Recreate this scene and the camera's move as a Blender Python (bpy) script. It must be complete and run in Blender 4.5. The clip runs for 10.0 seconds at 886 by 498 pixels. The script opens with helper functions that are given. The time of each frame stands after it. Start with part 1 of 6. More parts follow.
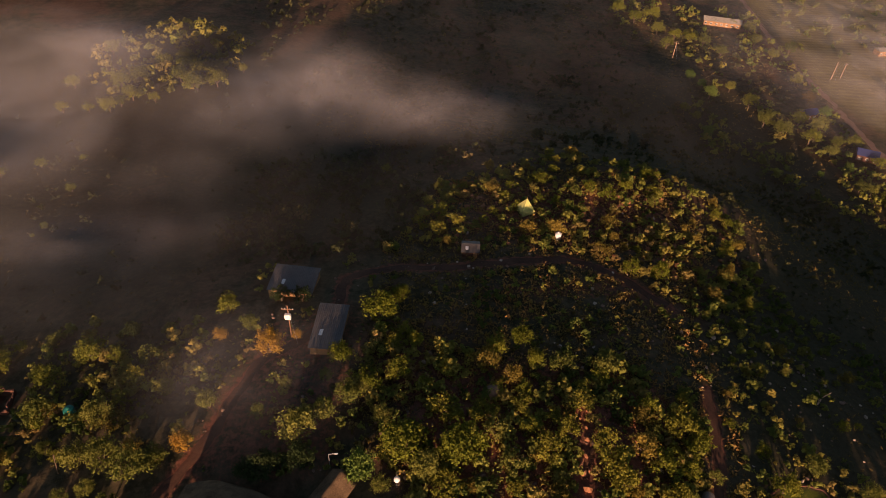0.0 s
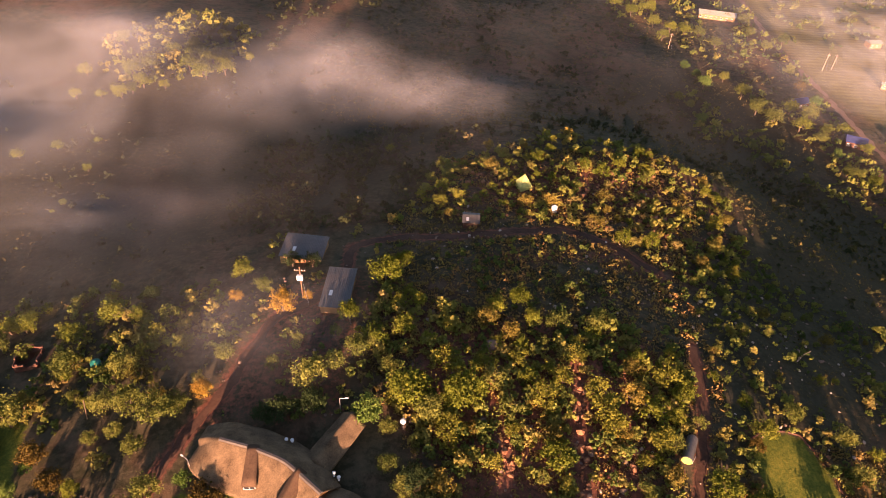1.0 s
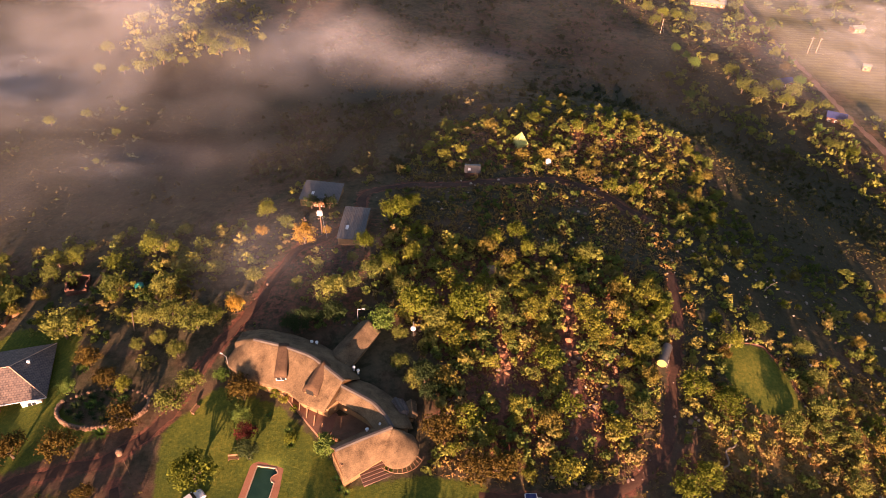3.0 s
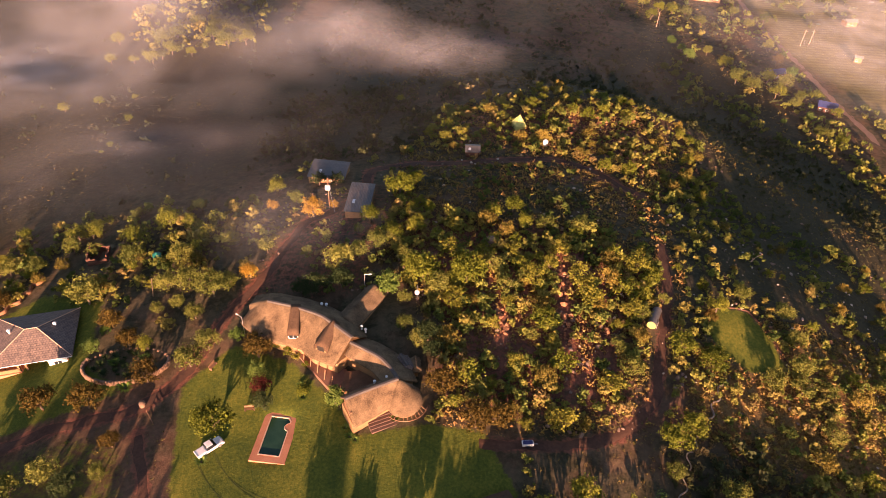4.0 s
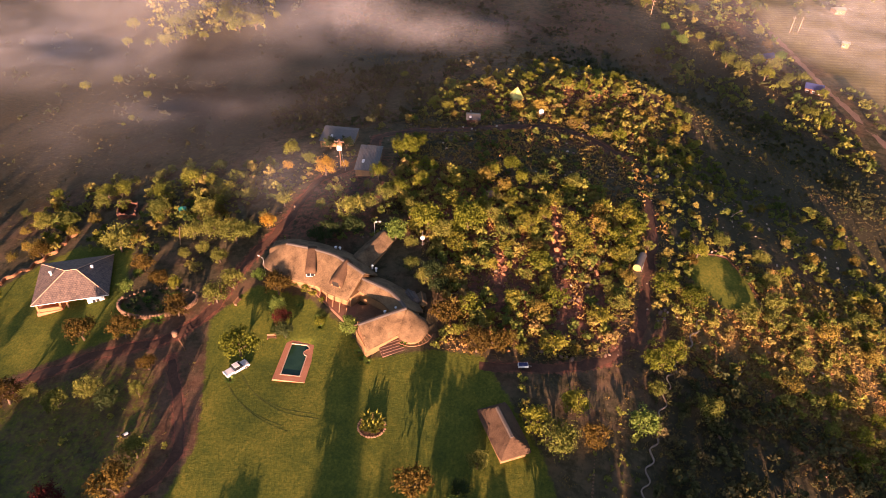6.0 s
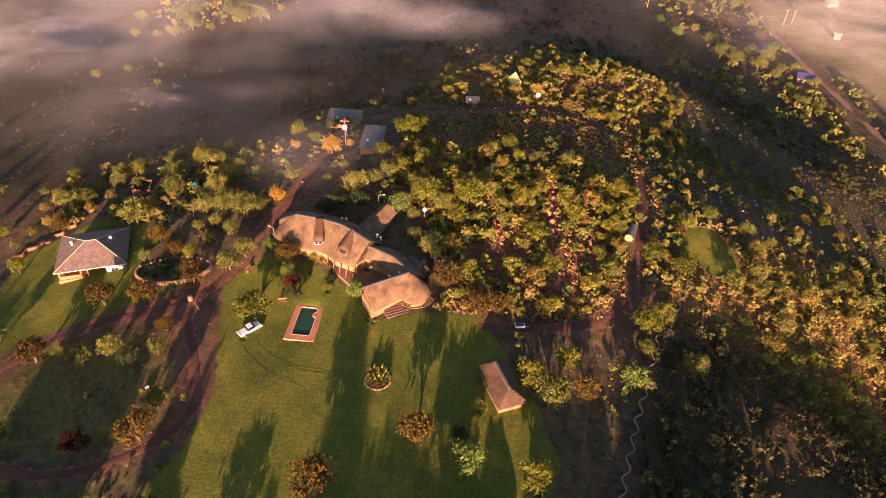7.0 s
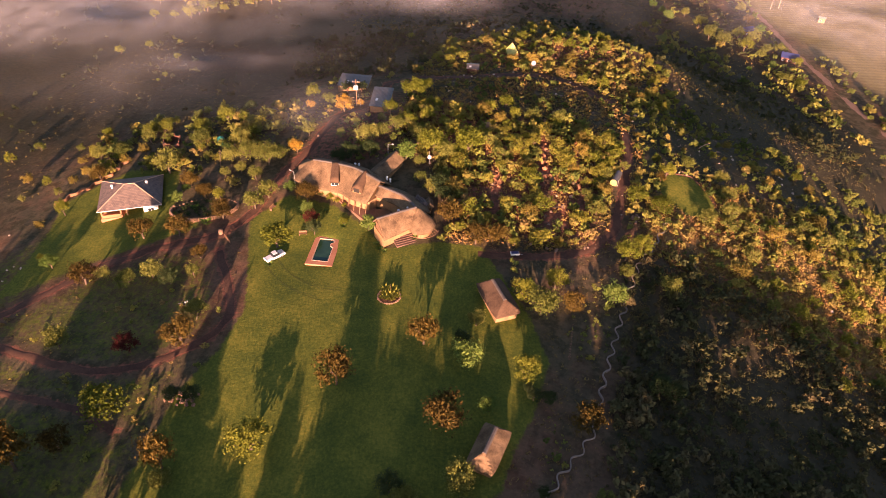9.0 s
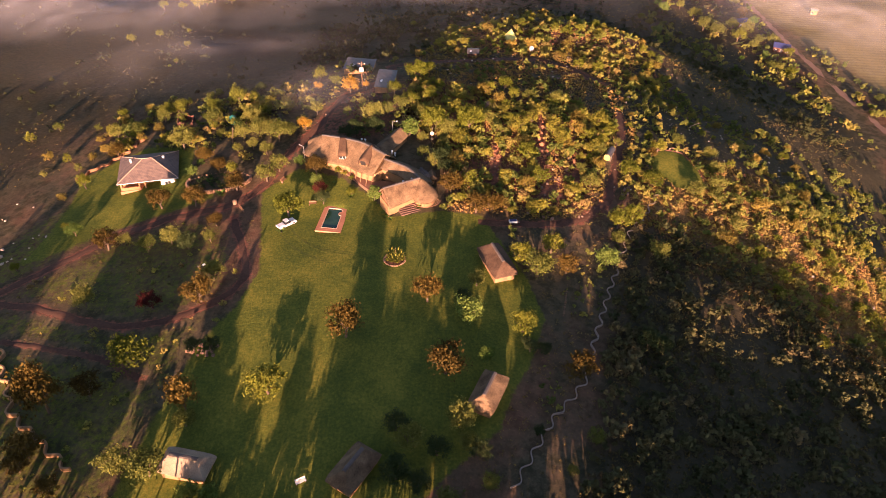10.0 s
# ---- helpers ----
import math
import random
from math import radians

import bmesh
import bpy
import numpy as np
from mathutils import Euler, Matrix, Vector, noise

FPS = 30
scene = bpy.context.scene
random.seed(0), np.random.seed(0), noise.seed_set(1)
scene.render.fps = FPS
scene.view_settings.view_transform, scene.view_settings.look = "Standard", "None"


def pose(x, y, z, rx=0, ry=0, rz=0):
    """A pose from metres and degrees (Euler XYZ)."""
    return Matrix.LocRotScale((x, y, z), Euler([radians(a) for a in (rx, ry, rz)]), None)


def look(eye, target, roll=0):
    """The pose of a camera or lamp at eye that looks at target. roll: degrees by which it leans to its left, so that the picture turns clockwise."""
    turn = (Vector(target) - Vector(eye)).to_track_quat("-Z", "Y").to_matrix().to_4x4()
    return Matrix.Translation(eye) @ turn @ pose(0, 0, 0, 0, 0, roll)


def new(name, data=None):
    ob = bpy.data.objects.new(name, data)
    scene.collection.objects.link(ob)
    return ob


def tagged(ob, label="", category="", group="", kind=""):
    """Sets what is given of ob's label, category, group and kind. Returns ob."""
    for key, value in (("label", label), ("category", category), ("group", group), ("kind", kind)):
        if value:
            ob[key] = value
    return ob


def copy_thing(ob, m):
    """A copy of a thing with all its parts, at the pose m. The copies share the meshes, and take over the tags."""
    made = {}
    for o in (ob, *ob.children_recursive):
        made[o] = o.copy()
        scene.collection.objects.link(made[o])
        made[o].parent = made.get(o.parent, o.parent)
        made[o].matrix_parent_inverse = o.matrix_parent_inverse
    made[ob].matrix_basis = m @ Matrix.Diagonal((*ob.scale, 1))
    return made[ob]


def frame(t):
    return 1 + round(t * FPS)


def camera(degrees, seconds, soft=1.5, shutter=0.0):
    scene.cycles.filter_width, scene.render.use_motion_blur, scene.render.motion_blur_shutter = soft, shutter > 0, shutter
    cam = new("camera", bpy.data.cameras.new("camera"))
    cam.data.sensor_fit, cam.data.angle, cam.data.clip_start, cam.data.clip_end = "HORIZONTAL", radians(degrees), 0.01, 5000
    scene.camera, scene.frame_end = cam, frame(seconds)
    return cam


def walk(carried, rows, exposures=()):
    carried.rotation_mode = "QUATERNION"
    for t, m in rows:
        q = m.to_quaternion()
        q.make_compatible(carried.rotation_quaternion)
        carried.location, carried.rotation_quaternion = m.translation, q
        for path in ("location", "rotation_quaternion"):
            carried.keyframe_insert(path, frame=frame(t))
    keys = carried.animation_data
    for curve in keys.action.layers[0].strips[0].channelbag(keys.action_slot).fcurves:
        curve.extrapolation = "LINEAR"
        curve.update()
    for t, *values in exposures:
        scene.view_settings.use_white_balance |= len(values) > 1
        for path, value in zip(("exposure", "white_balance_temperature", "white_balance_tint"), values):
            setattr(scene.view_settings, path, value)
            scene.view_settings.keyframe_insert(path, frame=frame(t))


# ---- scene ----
cam = camera(66.0, 10.0, soft=0.8)
PATH = [
    (0, 0.00, 0.00, 105.00, -0.00, -40.40, 3.21),
    (0.5, -0.05, -5.55, 105.06, -0.02, -40.37, 3.21),
    (1, -0.15, -11.45, 105.10, -0.03, -40.37, 3.25),
    (1.5, -0.21, -16.89, 105.14, -0.02, -40.35, 3.26),
    (2, -0.29, -22.74, 105.12, -0.02, -40.33, 3.26),
    (2.5, -0.34, -28.13, 105.12, -0.02, -40.33, 3.27),
    (4, -0.41, -44.68, 105.28, 0.00, -40.29, 3.22),
    (4.5, -0.43, -48.75, 105.43, 0.05, -40.27, 3.26),
    (5, -0.41, -53.36, 105.26, 0.07, -40.27, 3.21),
    (5.5, -0.35, -57.90, 105.09, 0.10, -40.25, 3.13),
    (7, -0.03, -73.76, 104.91, 0.16, -40.23, 2.91),
    (7.5, 0.02, -79.21, 104.96, 0.18, -40.24, 2.89),
    (8, 0.06, -85.30, 105.00, 0.20, -40.25, 2.86),
    (8.5, 0.07, -91.08, 105.02, 0.20, -40.24, 2.86),
    (9, 0.07, -97.55, 104.99, 0.20, -40.26, 2.85),
    (9.5, 0.03, -103.61, 105.02, 0.23, -40.26, 2.82),
    (10, 0.00, -110.30, 105.00, 0.22, -40.24, 2.79),
]
EXPOSURES = [(0.0, 0.56, 6500, 25), (0.2, 1.0, 6500, 28), (0.4, 1.53, 6500, 31), (0.6, 1.86, 6500, 32), (0.9, 1.98, 6500, 32), (5.5, 1.99, 6440, 34), (10.0, 2.1, 6320, 37)]
walk(cam, [(t, pose(x, y, z, 0, 0, yaw) @ pose(0, 0, 0, 90 + pitch) @ pose(0, 0, 0, 0, 0, roll)) for t, x, y, z, yaw, pitch, roll in PATH], EXPOSURES)

# ---- daylight: a low sun straight behind the flight line, weak sky ----
SUN_UP, SUN_AZ = 8.2, 3.0
world = bpy.data.worlds.new("sky")
scene.world = world
world.use_nodes = True
sky = world.node_tree.nodes.new("ShaderNodeTexSky")
sky.sky_type, sky.sun_disc, sky.sun_elevation, sky.sun_rotation = "NISHITA", False, radians(SUN_UP), radians(180 + SUN_AZ)
backg = world.node_tree.nodes["Background"]
world.node_tree.links.new(sky.outputs[0], backg.inputs[0])
backg.inputs[1].default_value = 0.059
sun_data = bpy.data.lights.new("sun", "SUN")
sun_data.energy, sun_data.angle, sun_data.color = 5.5, radians(0.6), (1.0, 0.595, 0.345)
sun = new("sun", sun_data)
sun.matrix_world = look((-100 * math.sin(radians(SUN_AZ)), -100 * math.cos(radians(SUN_AZ)), 100 * math.tan(radians(SUN_UP))), (0, 0, 0))

rng = np.random.default_rng(7)

# ---- materials ----


class Mat:
    """A small node builder."""

    def __init__(self, name, rough=0.8, metal=0.0):
        self.mat = bpy.data.materials.new(name)
        self.mat.use_nodes = True
        self.nt = self.mat.node_tree
        self.bsdf = self.nt.nodes["Principled BSDF"]
        self.out = self.nt.nodes["Material Output"]
        self.bsdf.inputs["Roughness"].default_value = rough
        self.bsdf.inputs["Metallic"].default_value = metal
        self.bsdf.inputs["Specular IOR Level"].default_value = 0.25
        self.where = self.add("ShaderNodeNewGeometry").outputs["Position"]

    def add(self, kind, **inputs):
        n = self.nt.nodes.new(kind)
        for k, v in inputs.items():
            self.put(n.inputs[k], v)
        return n

    def put(self, socket, v):
        if isinstance(v, bpy.types.NodeSocket):
            self.nt.links.new(v, socket)
        elif isinstance(v, (tuple, list)) and len(v) == 3 and socket.type == "RGBA":
            socket.default_value = (*v, 1)
        else:
            socket.default_value = v

    def noise(self, scale, detail=4.0, rough=0.6, at=None, stretch=None):
        v = at or self.where
        if stretch:
            m = self.add("ShaderNodeMapping", Vector=v)
            m.inputs["Scale"].default_value = stretch
            v = m.outputs[0]
        return self.add("ShaderNodeTexNoise", Vector=v, Scale=scale, Detail=detail, Roughness=rough).outputs[0]

    def ramp(self, fac, *stops):
        n = self.nt.nodes.new("ShaderNodeValToRGB")
        self.put(n.inputs[0], fac)
        while len(n.color_ramp.elements) < len(stops):
            n.color_ramp.elements.new(0.5)
        for e, (p, c) in zip(n.color_ramp.elements, stops):
            e.position, e.color = p, (*(c if isinstance(c, tuple) else (c, c, c)), 1)
        return n.outputs[0]

    def mix(self, fac, a, b, mode="MIX"):
        n = self.nt.nodes.new("ShaderNodeMix")
        n.data_type, n.blend_type = "RGBA", mode
        self.put(n.inputs["Factor"], fac)
        self.put(n.inputs["A"], a)
        self.put(n.inputs["B"], b)
        return n.outputs["Result"]

    def math(self, op, a, b=0.0):
        n = self.nt.nodes.new("ShaderNodeMath")
        n.operation = op
        self.put(n.inputs[0], a)
        self.put(n.inputs[1], b)
        return n.outputs[0]

    def attr(self, name):
        n = self.nt.nodes.new("ShaderNodeAttribute")
        n.attribute_name = name
        return n.outputs["Fac"]

    def random(self):
        return self.add("ShaderNodeObjectInfo").outputs["Random"]

    def color(self, c):
        self.put(self.bsdf.inputs["Base Color"], c)
        return self

    def bump(self, height, strength=0.4, distance=0.1):
        b = self.add("ShaderNodeBump", Height=height, Strength=strength, Distance=distance)
        self.put(self.bsdf.inputs["Normal"], b.outputs[0])
        return self


def plain(name, dark, light, scale=2.0, rough=0.8, metal=0.0, bump=0.2, stretch=None):
    """A surface that varies between two colours at two scales."""
    m = Mat(name, rough, metal)
    big, fine = m.noise(scale * 0.18, stretch=stretch), m.noise(scale * 2.3, 5, 0.7, stretch=stretch)
    both = m.math("ADD", m.math("MULTIPLY", big, 0.55), m.math("MULTIPLY", fine, 0.45))
    m.color(m.ramp(both, (0.36, dark), (0.64, light)))
    m.bump(fine, bump, 0.08)
    return m.mat


def leaf_material(name, dark, mid, light, tone=None):
    m = Mat(name, 0.7)
    m.bsdf.inputs["Specular IOR Level"].default_value = 0.06
    pick = m.attr("tone") if tone else m.random()
    island = m.add("ShaderNodeNewGeometry").outputs["Random Per Island"]
    patch = m.noise(0.55, 3)
    own, leafy = (0.82, 0.14) if tone else (0.45, 0.3)
    v = m.math("ADD", m.math("MULTIPLY", pick, own), m.math("ADD", m.math("MULTIPLY", island, leafy), m.math("MULTIPLY", patch, leafy)))
    c = m.ramp(v, (0.2, dark), (0.5, mid), (0.85, light)) if not tone else m.ramp(v, *tone)
    m.color(c)
    thin = m.add("ShaderNodeBsdfTranslucent", Color=c)
    mixed = m.add("ShaderNodeMixShader", Fac=0.22)
    m.nt.links.new(m.bsdf.outputs[0], mixed.inputs[1])
    m.nt.links.new(thin.outputs[0], mixed.inputs[2])
    m.nt.links.new(mixed.outputs[0], m.out.inputs[0])
    return m.mat


LEAF = {
    "olive": leaf_material("olive_leaves", (0.065, 0.089, 0.020), (0.148, 0.165, 0.035), (0.229, 0.235, 0.055)),
    "yellow": leaf_material("yellow_green_leaves", (0.073, 0.093, 0.011), (0.139, 0.164, 0.020), (0.205, 0.218, 0.030)),
    "rust": leaf_material("rusty_leaves", (0.047, 0.035, 0.010), (0.095, 0.068, 0.015), (0.137, 0.096, 0.021)),
    "orange": leaf_material("orange_leaves", (0.24, 0.14, 0.02), (0.36, 0.22, 0.03), (0.44, 0.28, 0.04)),
    "bright": leaf_material("bright_golden_leaves", (0.122, 0.130, 0.019), (0.199, 0.202, 0.030), (0.281, 0.269, 0.042)),
    "gold": leaf_material("golden_leaves", (0.106, 0.091, 0.021), (0.203, 0.167, 0.035), (0.291, 0.225, 0.046)),
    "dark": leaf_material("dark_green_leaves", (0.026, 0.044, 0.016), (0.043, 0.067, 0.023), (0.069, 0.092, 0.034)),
    "fresh": leaf_material("fresh_green_leaves", (0.055, 0.100, 0.019), (0.099, 0.164, 0.032), (0.169, 0.236, 0.051)),
    "red": leaf_material("burgundy_leaves", (0.035, 0.009, 0.009), (0.07, 0.016, 0.014), (0.11, 0.03, 0.022)),
}
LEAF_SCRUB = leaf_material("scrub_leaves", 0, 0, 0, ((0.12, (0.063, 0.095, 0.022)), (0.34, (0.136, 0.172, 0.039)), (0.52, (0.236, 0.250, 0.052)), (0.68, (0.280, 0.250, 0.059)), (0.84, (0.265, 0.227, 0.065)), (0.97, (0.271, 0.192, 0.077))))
# darker copy of the scrub colours, with the shade put into the leaves
LEAF_SHADED = leaf_material("dull_scrub_leaves", 0, 0, 0, ((0.15, (0.034, 0.046, 0.019)), (0.5, (0.072, 0.082, 0.033)), (0.8, (0.118, 0.115, 0.049)), (0.95, (0.15, 0.125, 0.06))))
BARK = plain("bark", (0.07, 0.05, 0.035), (0.16, 0.12, 0.085), 4)
THATCH = plain("thatch", (0.058, 0.038, 0.021), (0.225, 0.156, 0.088), 2.2, 0.95, bump=0.8)
THATCH_PALE = plain("bleached_thatch", (0.2, 0.15, 0.1), (0.4, 0.31, 0.215), 2.2, 0.95, bump=0.7)
THATCH_RED = plain("russet_thatch", (0.05, 0.031, 0.019), (0.125, 0.08, 0.05), 2.2, 0.95, bump=0.8)
THATCH_DARK = plain("brown_thatch", (0.06, 0.036, 0.022), (0.125, 0.078, 0.046), 1.6, 0.95, bump=0.5)
THATCH_RIDGE = plain("thatch_ridge_cap", (0.075, 0.065, 0.06), (0.13, 0.115, 0.1), 2.5, 0.9)
PLASTER = plain("ochre_plaster", (0.25, 0.15, 0.07), (0.36, 0.22, 0.11), 1.2, 0.9)
WHITE = plain("white_paint", (0.68, 0.68, 0.66), (0.82, 0.82, 0.8), 1.5, 0.5)
TIMBER = plain("timber", (0.16, 0.09, 0.05), (0.28, 0.16, 0.09), 3, 0.7)
DECK = plain("terracotta_paving", (0.36, 0.15, 0.08), (0.5, 0.23, 0.13), 2.5, 0.85)
FLOORING = plain("verandah_flooring", (0.16, 0.085, 0.055), (0.25, 0.135, 0.09), 2.5, 0.85)
BRICK_OLD = plain("weathered_brick", (0.06, 0.03, 0.022), (0.14, 0.07, 0.05), 3, 0.95, bump=0.6)
STEPS = plain("weathered_boards", (0.09, 0.055, 0.042), (0.17, 0.105, 0.08), 3, 0.85)
COPING = plain("pale_coping", (0.5, 0.33, 0.22), (0.62, 0.43, 0.3), 3, 0.8)
STONE = plain("rubble_stone", (0.15, 0.09, 0.055), (0.27, 0.18, 0.12), 2.5, 0.9, bump=0.6)
ROCK = plain("field_rock", (0.13, 0.085, 0.06), (0.27, 0.19, 0.145), 1.7, 0.9, bump=0.5)
SHEET = plain("corrugated_sheet", (0.08, 0.078, 0.077), (0.135, 0.13, 0.125), 0.8, 0.45, 0.3)
DARK = plain("dark_opening", (0.015, 0.014, 0.013), (0.03, 0.028, 0.026), 2, 0.6)
RUBBER = plain("rubber", (0.015, 0.015, 0.015), (0.03, 0.03, 0.03), 5, 0.8)
CAR_WHITE = plain("white_car_paint", (0.72, 0.73, 0.75), (0.8, 0.81, 0.83), 0.6, 0.25, bump=0.0)
GLASS = plain("dark_glass", (0.015, 0.02, 0.025), (0.03, 0.035, 0.04), 1, 0.08, bump=0.0)
STEEL = plain("galvanised_steel", (0.42, 0.43, 0.44), (0.58, 0.58, 0.58), 2, 0.4, 0.6)
TEAL = plain("green_plastic", (0.01, 0.14, 0.115), (0.02, 0.2, 0.165), 1, 0.45, bump=0.05)
YELLOW = plain("yellow_end_plate", (0.5, 0.45, 0.1), (0.62, 0.56, 0.15), 1, 0.5, bump=0.05)
CANVAS = plain("pale_green_canvas", (0.42, 0.45, 0.14), (0.52, 0.55, 0.2), 1, 0.85)
BLUE = plain("blue_roof_sheet", (0.026, 0.036, 0.12), (0.04, 0.055, 0.16), 0.8, 0.5)
SOIL = plain("red_soil", (0.054, 0.029, 0.02), (0.125, 0.065, 0.041), 0.8, 0.95)
PALE_SHEET = plain("dull_pale_sheet", (0.2, 0.2, 0.17), (0.34, 0.33, 0.29), 0.5, 0.6)
ASPHALT = plain("pale_gravel_road", (0.16, 0.1, 0.07), (0.26, 0.165, 0.12), 0.5, 0.95)


def tile_material():
    m = Mat("slate_roof_tiles", 0.7)
    wave = m.add("ShaderNodeTexBrick", Vector=m.add("ShaderNodeTexCoord").outputs["Object"], Scale=1.0)
    wave.inputs["Color1"].default_value, wave.inputs["Color2"].default_value, wave.inputs["Mortar"].default_value = (0.2, 0.15, 0.125, 1), (0.13, 0.105, 0.1, 1), (0.06, 0.05, 0.05, 1)
    wave.inputs["Brick Width"].default_value, wave.inputs["Row Height"].default_value, wave.inputs["Mortar Size"].default_value = 0.55, 0.42, 0.05
    m.color(m.mix(0.4, wave.outputs[0], m.ramp(m.noise(1.2), (0.35, (0.08, 0.065, 0.06)), (0.65, (0.26, 0.2, 0.165)))))
    m.bump(wave.outputs[1], 0.5, 0.05)
    return m.mat


TILES = tile_material()


def water_material():
    m = Mat("pool_water", 0.06)
    m.color(m.ramp(m.noise(0.5), (0.3, (0.012, 0.04, 0.02)), (0.7, (0.022, 0.06, 0.03))))
    m.bsdf.inputs["Specular IOR Level"].default_value = 0.5
    m.bump(m.noise(2.0, 2), 0.05, 0.05)
    return m.mat


WATER = water_material()


def ground_material():
    m = Mat("veld_ground", 0.95)
    m.bsdf.inputs["Specular IOR Level"].default_value = 0.08
    big, mid, fine, tiny = m.noise(0.02, 4), m.noise(0.11, 5, 0.65), m.noise(0.9, 5, 0.7), m.noise(5.0, 4, 0.75)
    dry = m.ramp(mid, (0.3, (0.05, 0.045, 0.026)), (0.5, (0.085, 0.072, 0.042)), (0.7, (0.125, 0.1, 0.06)))
    dry = m.mix(m.ramp(fine, (0.4, 0.0), (0.7, 0.6)), dry, (0.15, 0.12, 0.07))
    dry = m.mix(m.ramp(m.noise(0.3, 5, 0.7), (0.46, 0.0), (0.6, 0.75)), dry, (0.032, 0.036, 0.018))
    red = m.ramp(fine, (0.3, (0.105, 0.044, 0.03)), (0.7, (0.25, 0.108, 0.068)))
    base = m.mix(m.ramp(m.math("ADD", m.math("MULTIPLY", big, 0.6), m.math("MULTIPLY", mid, 0.4)), (0.47, 0.0), (0.58, 0.45)), dry, red)
    bare = m.math("ADD", m.attr("bare"), m.math("MULTIPLY", m.math("SUBTRACT", fine, 0.5), 1.1))
    base = m.mix(m.ramp(bare, (0.4, 0.0), (0.65, 1.0)), base, red)
    mow = m.add("ShaderNodeTexWave", Vector=m.where, Scale=0.35, Distortion=9.0, Detail=2.0).outputs[1]
    tiny = m.math("ADD", m.math("MULTIPLY", tiny, 0.94), m.math("MULTIPLY", mow, 0.06))
    clump = m.noise(1.7, 4, 0.65)
    turf = m.ramp(m.math("ADD", m.math("ADD", m.math("MULTIPLY", mid, 0.4), m.math("MULTIPLY", clump, 0.35)), m.math("MULTIPLY", tiny, 0.25)), (0.36, (0.040, 0.068, 0.016)), (0.5, (0.1, 0.122, 0.02)), (0.64, (0.215, 0.2, 0.032)))
    mown = m.math("ADD", m.attr("lawn"), m.math("MULTIPLY", m.math("SUBTRACT", fine, 0.5), 0.9))
    base = m.mix(m.ramp(mown, (0.4, 0.0), (0.62, 1.0)), base, turf)
    # rough grass, its dark colour also carrying shade of slopes, thicket and valley
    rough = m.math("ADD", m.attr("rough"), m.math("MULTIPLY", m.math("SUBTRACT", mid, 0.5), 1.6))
    shaded_wild = m.mix(m.ramp(fine, (0.35, 0.0), (0.7, 0.85)), (0.04, 0.041, 0.023), (0.078, 0.067, 0.04))
    straw = m.math("ADD", m.attr("straw"), m.math("MULTIPLY", m.math("SUBTRACT", mid, 0.5), 1.5))
    hay = m.mix(m.ramp(fine, (0.35, 0.0), (0.7, 0.9)), (0.15, 0.094, 0.036), (0.33, 0.205, 0.078))
    base = m.mix(m.ramp(straw, (0.35, 0.0), (0.7, 0.9)), base, hay)
    base = m.mix(m.ramp(rough, (0.4, 0.0), (0.7, 0.9)), base, shaded_wild)
    stripe = m.add("ShaderNodeTexWave", Vector=m.where, Scale=0.09, Distortion=1.5)
    stripe.bands_direction = "Y"
    field = m.ramp(m.math("ADD", m.math("MULTIPLY", stripe.outputs[1], 0.16), m.math("MULTIPLY", mid, 0.84)), (0.3, (0.17, 0.14, 0.055)), (0.7, (0.3, 0.245, 0.095)))
    base = m.mix(m.attr("field"), base, field)
    m.color(base)
    m.bump(m.math("ADD", m.math("ADD", fine, clump), tiny), 0.6, 0.15)
    return m.mat


GROUND = ground_material()

# ---- the lie of the land ----
SWELLS = [
    (-0.58, -2.77, -4.12, 0.26, 1.05, -1.76, -0.8),
    (-0.01, 0.55, 2.46, 1.43, -0.41, -4.43, -1.61),
    (-0.37, -3.31, -1.99, -1.12, 0.24, -0.33, 0.85),
    (-1.83, 0.23, 5.57, 6.34, 2.39, -1.37, 0.98),
    (-3.79, -3.15, -4.16, -3.41, 1.35, -4.05, -0.92),
    (-1.83, -1.45, -0.27, 6.14, 8.69, -2.69, 0.46),
]
SWELL_X, SWELL_Y, SWELL_SIZE = np.arange(-150, 151, 50.0), np.arange(-60, 191, 50.0), 42.0


FLANK = [(80, 8, 19, 0.8), (84, 40, 17, 2.2), (74, 72, 17, 2.8), (110, 46, 19, 3.2), (108, 86, 17, 1.2), (91, 119, 15, -4.0), (139, 124, 22, 7.0), (79, 168, 11, 1.8), (160, 156, 20, 3.5)]
PADS = [(-29.3, 27.7, 11.0, -3.42)]  # levelled ground


def step(v):
    return 1 / (1 + np.exp(-np.clip(v, -50, 50)))


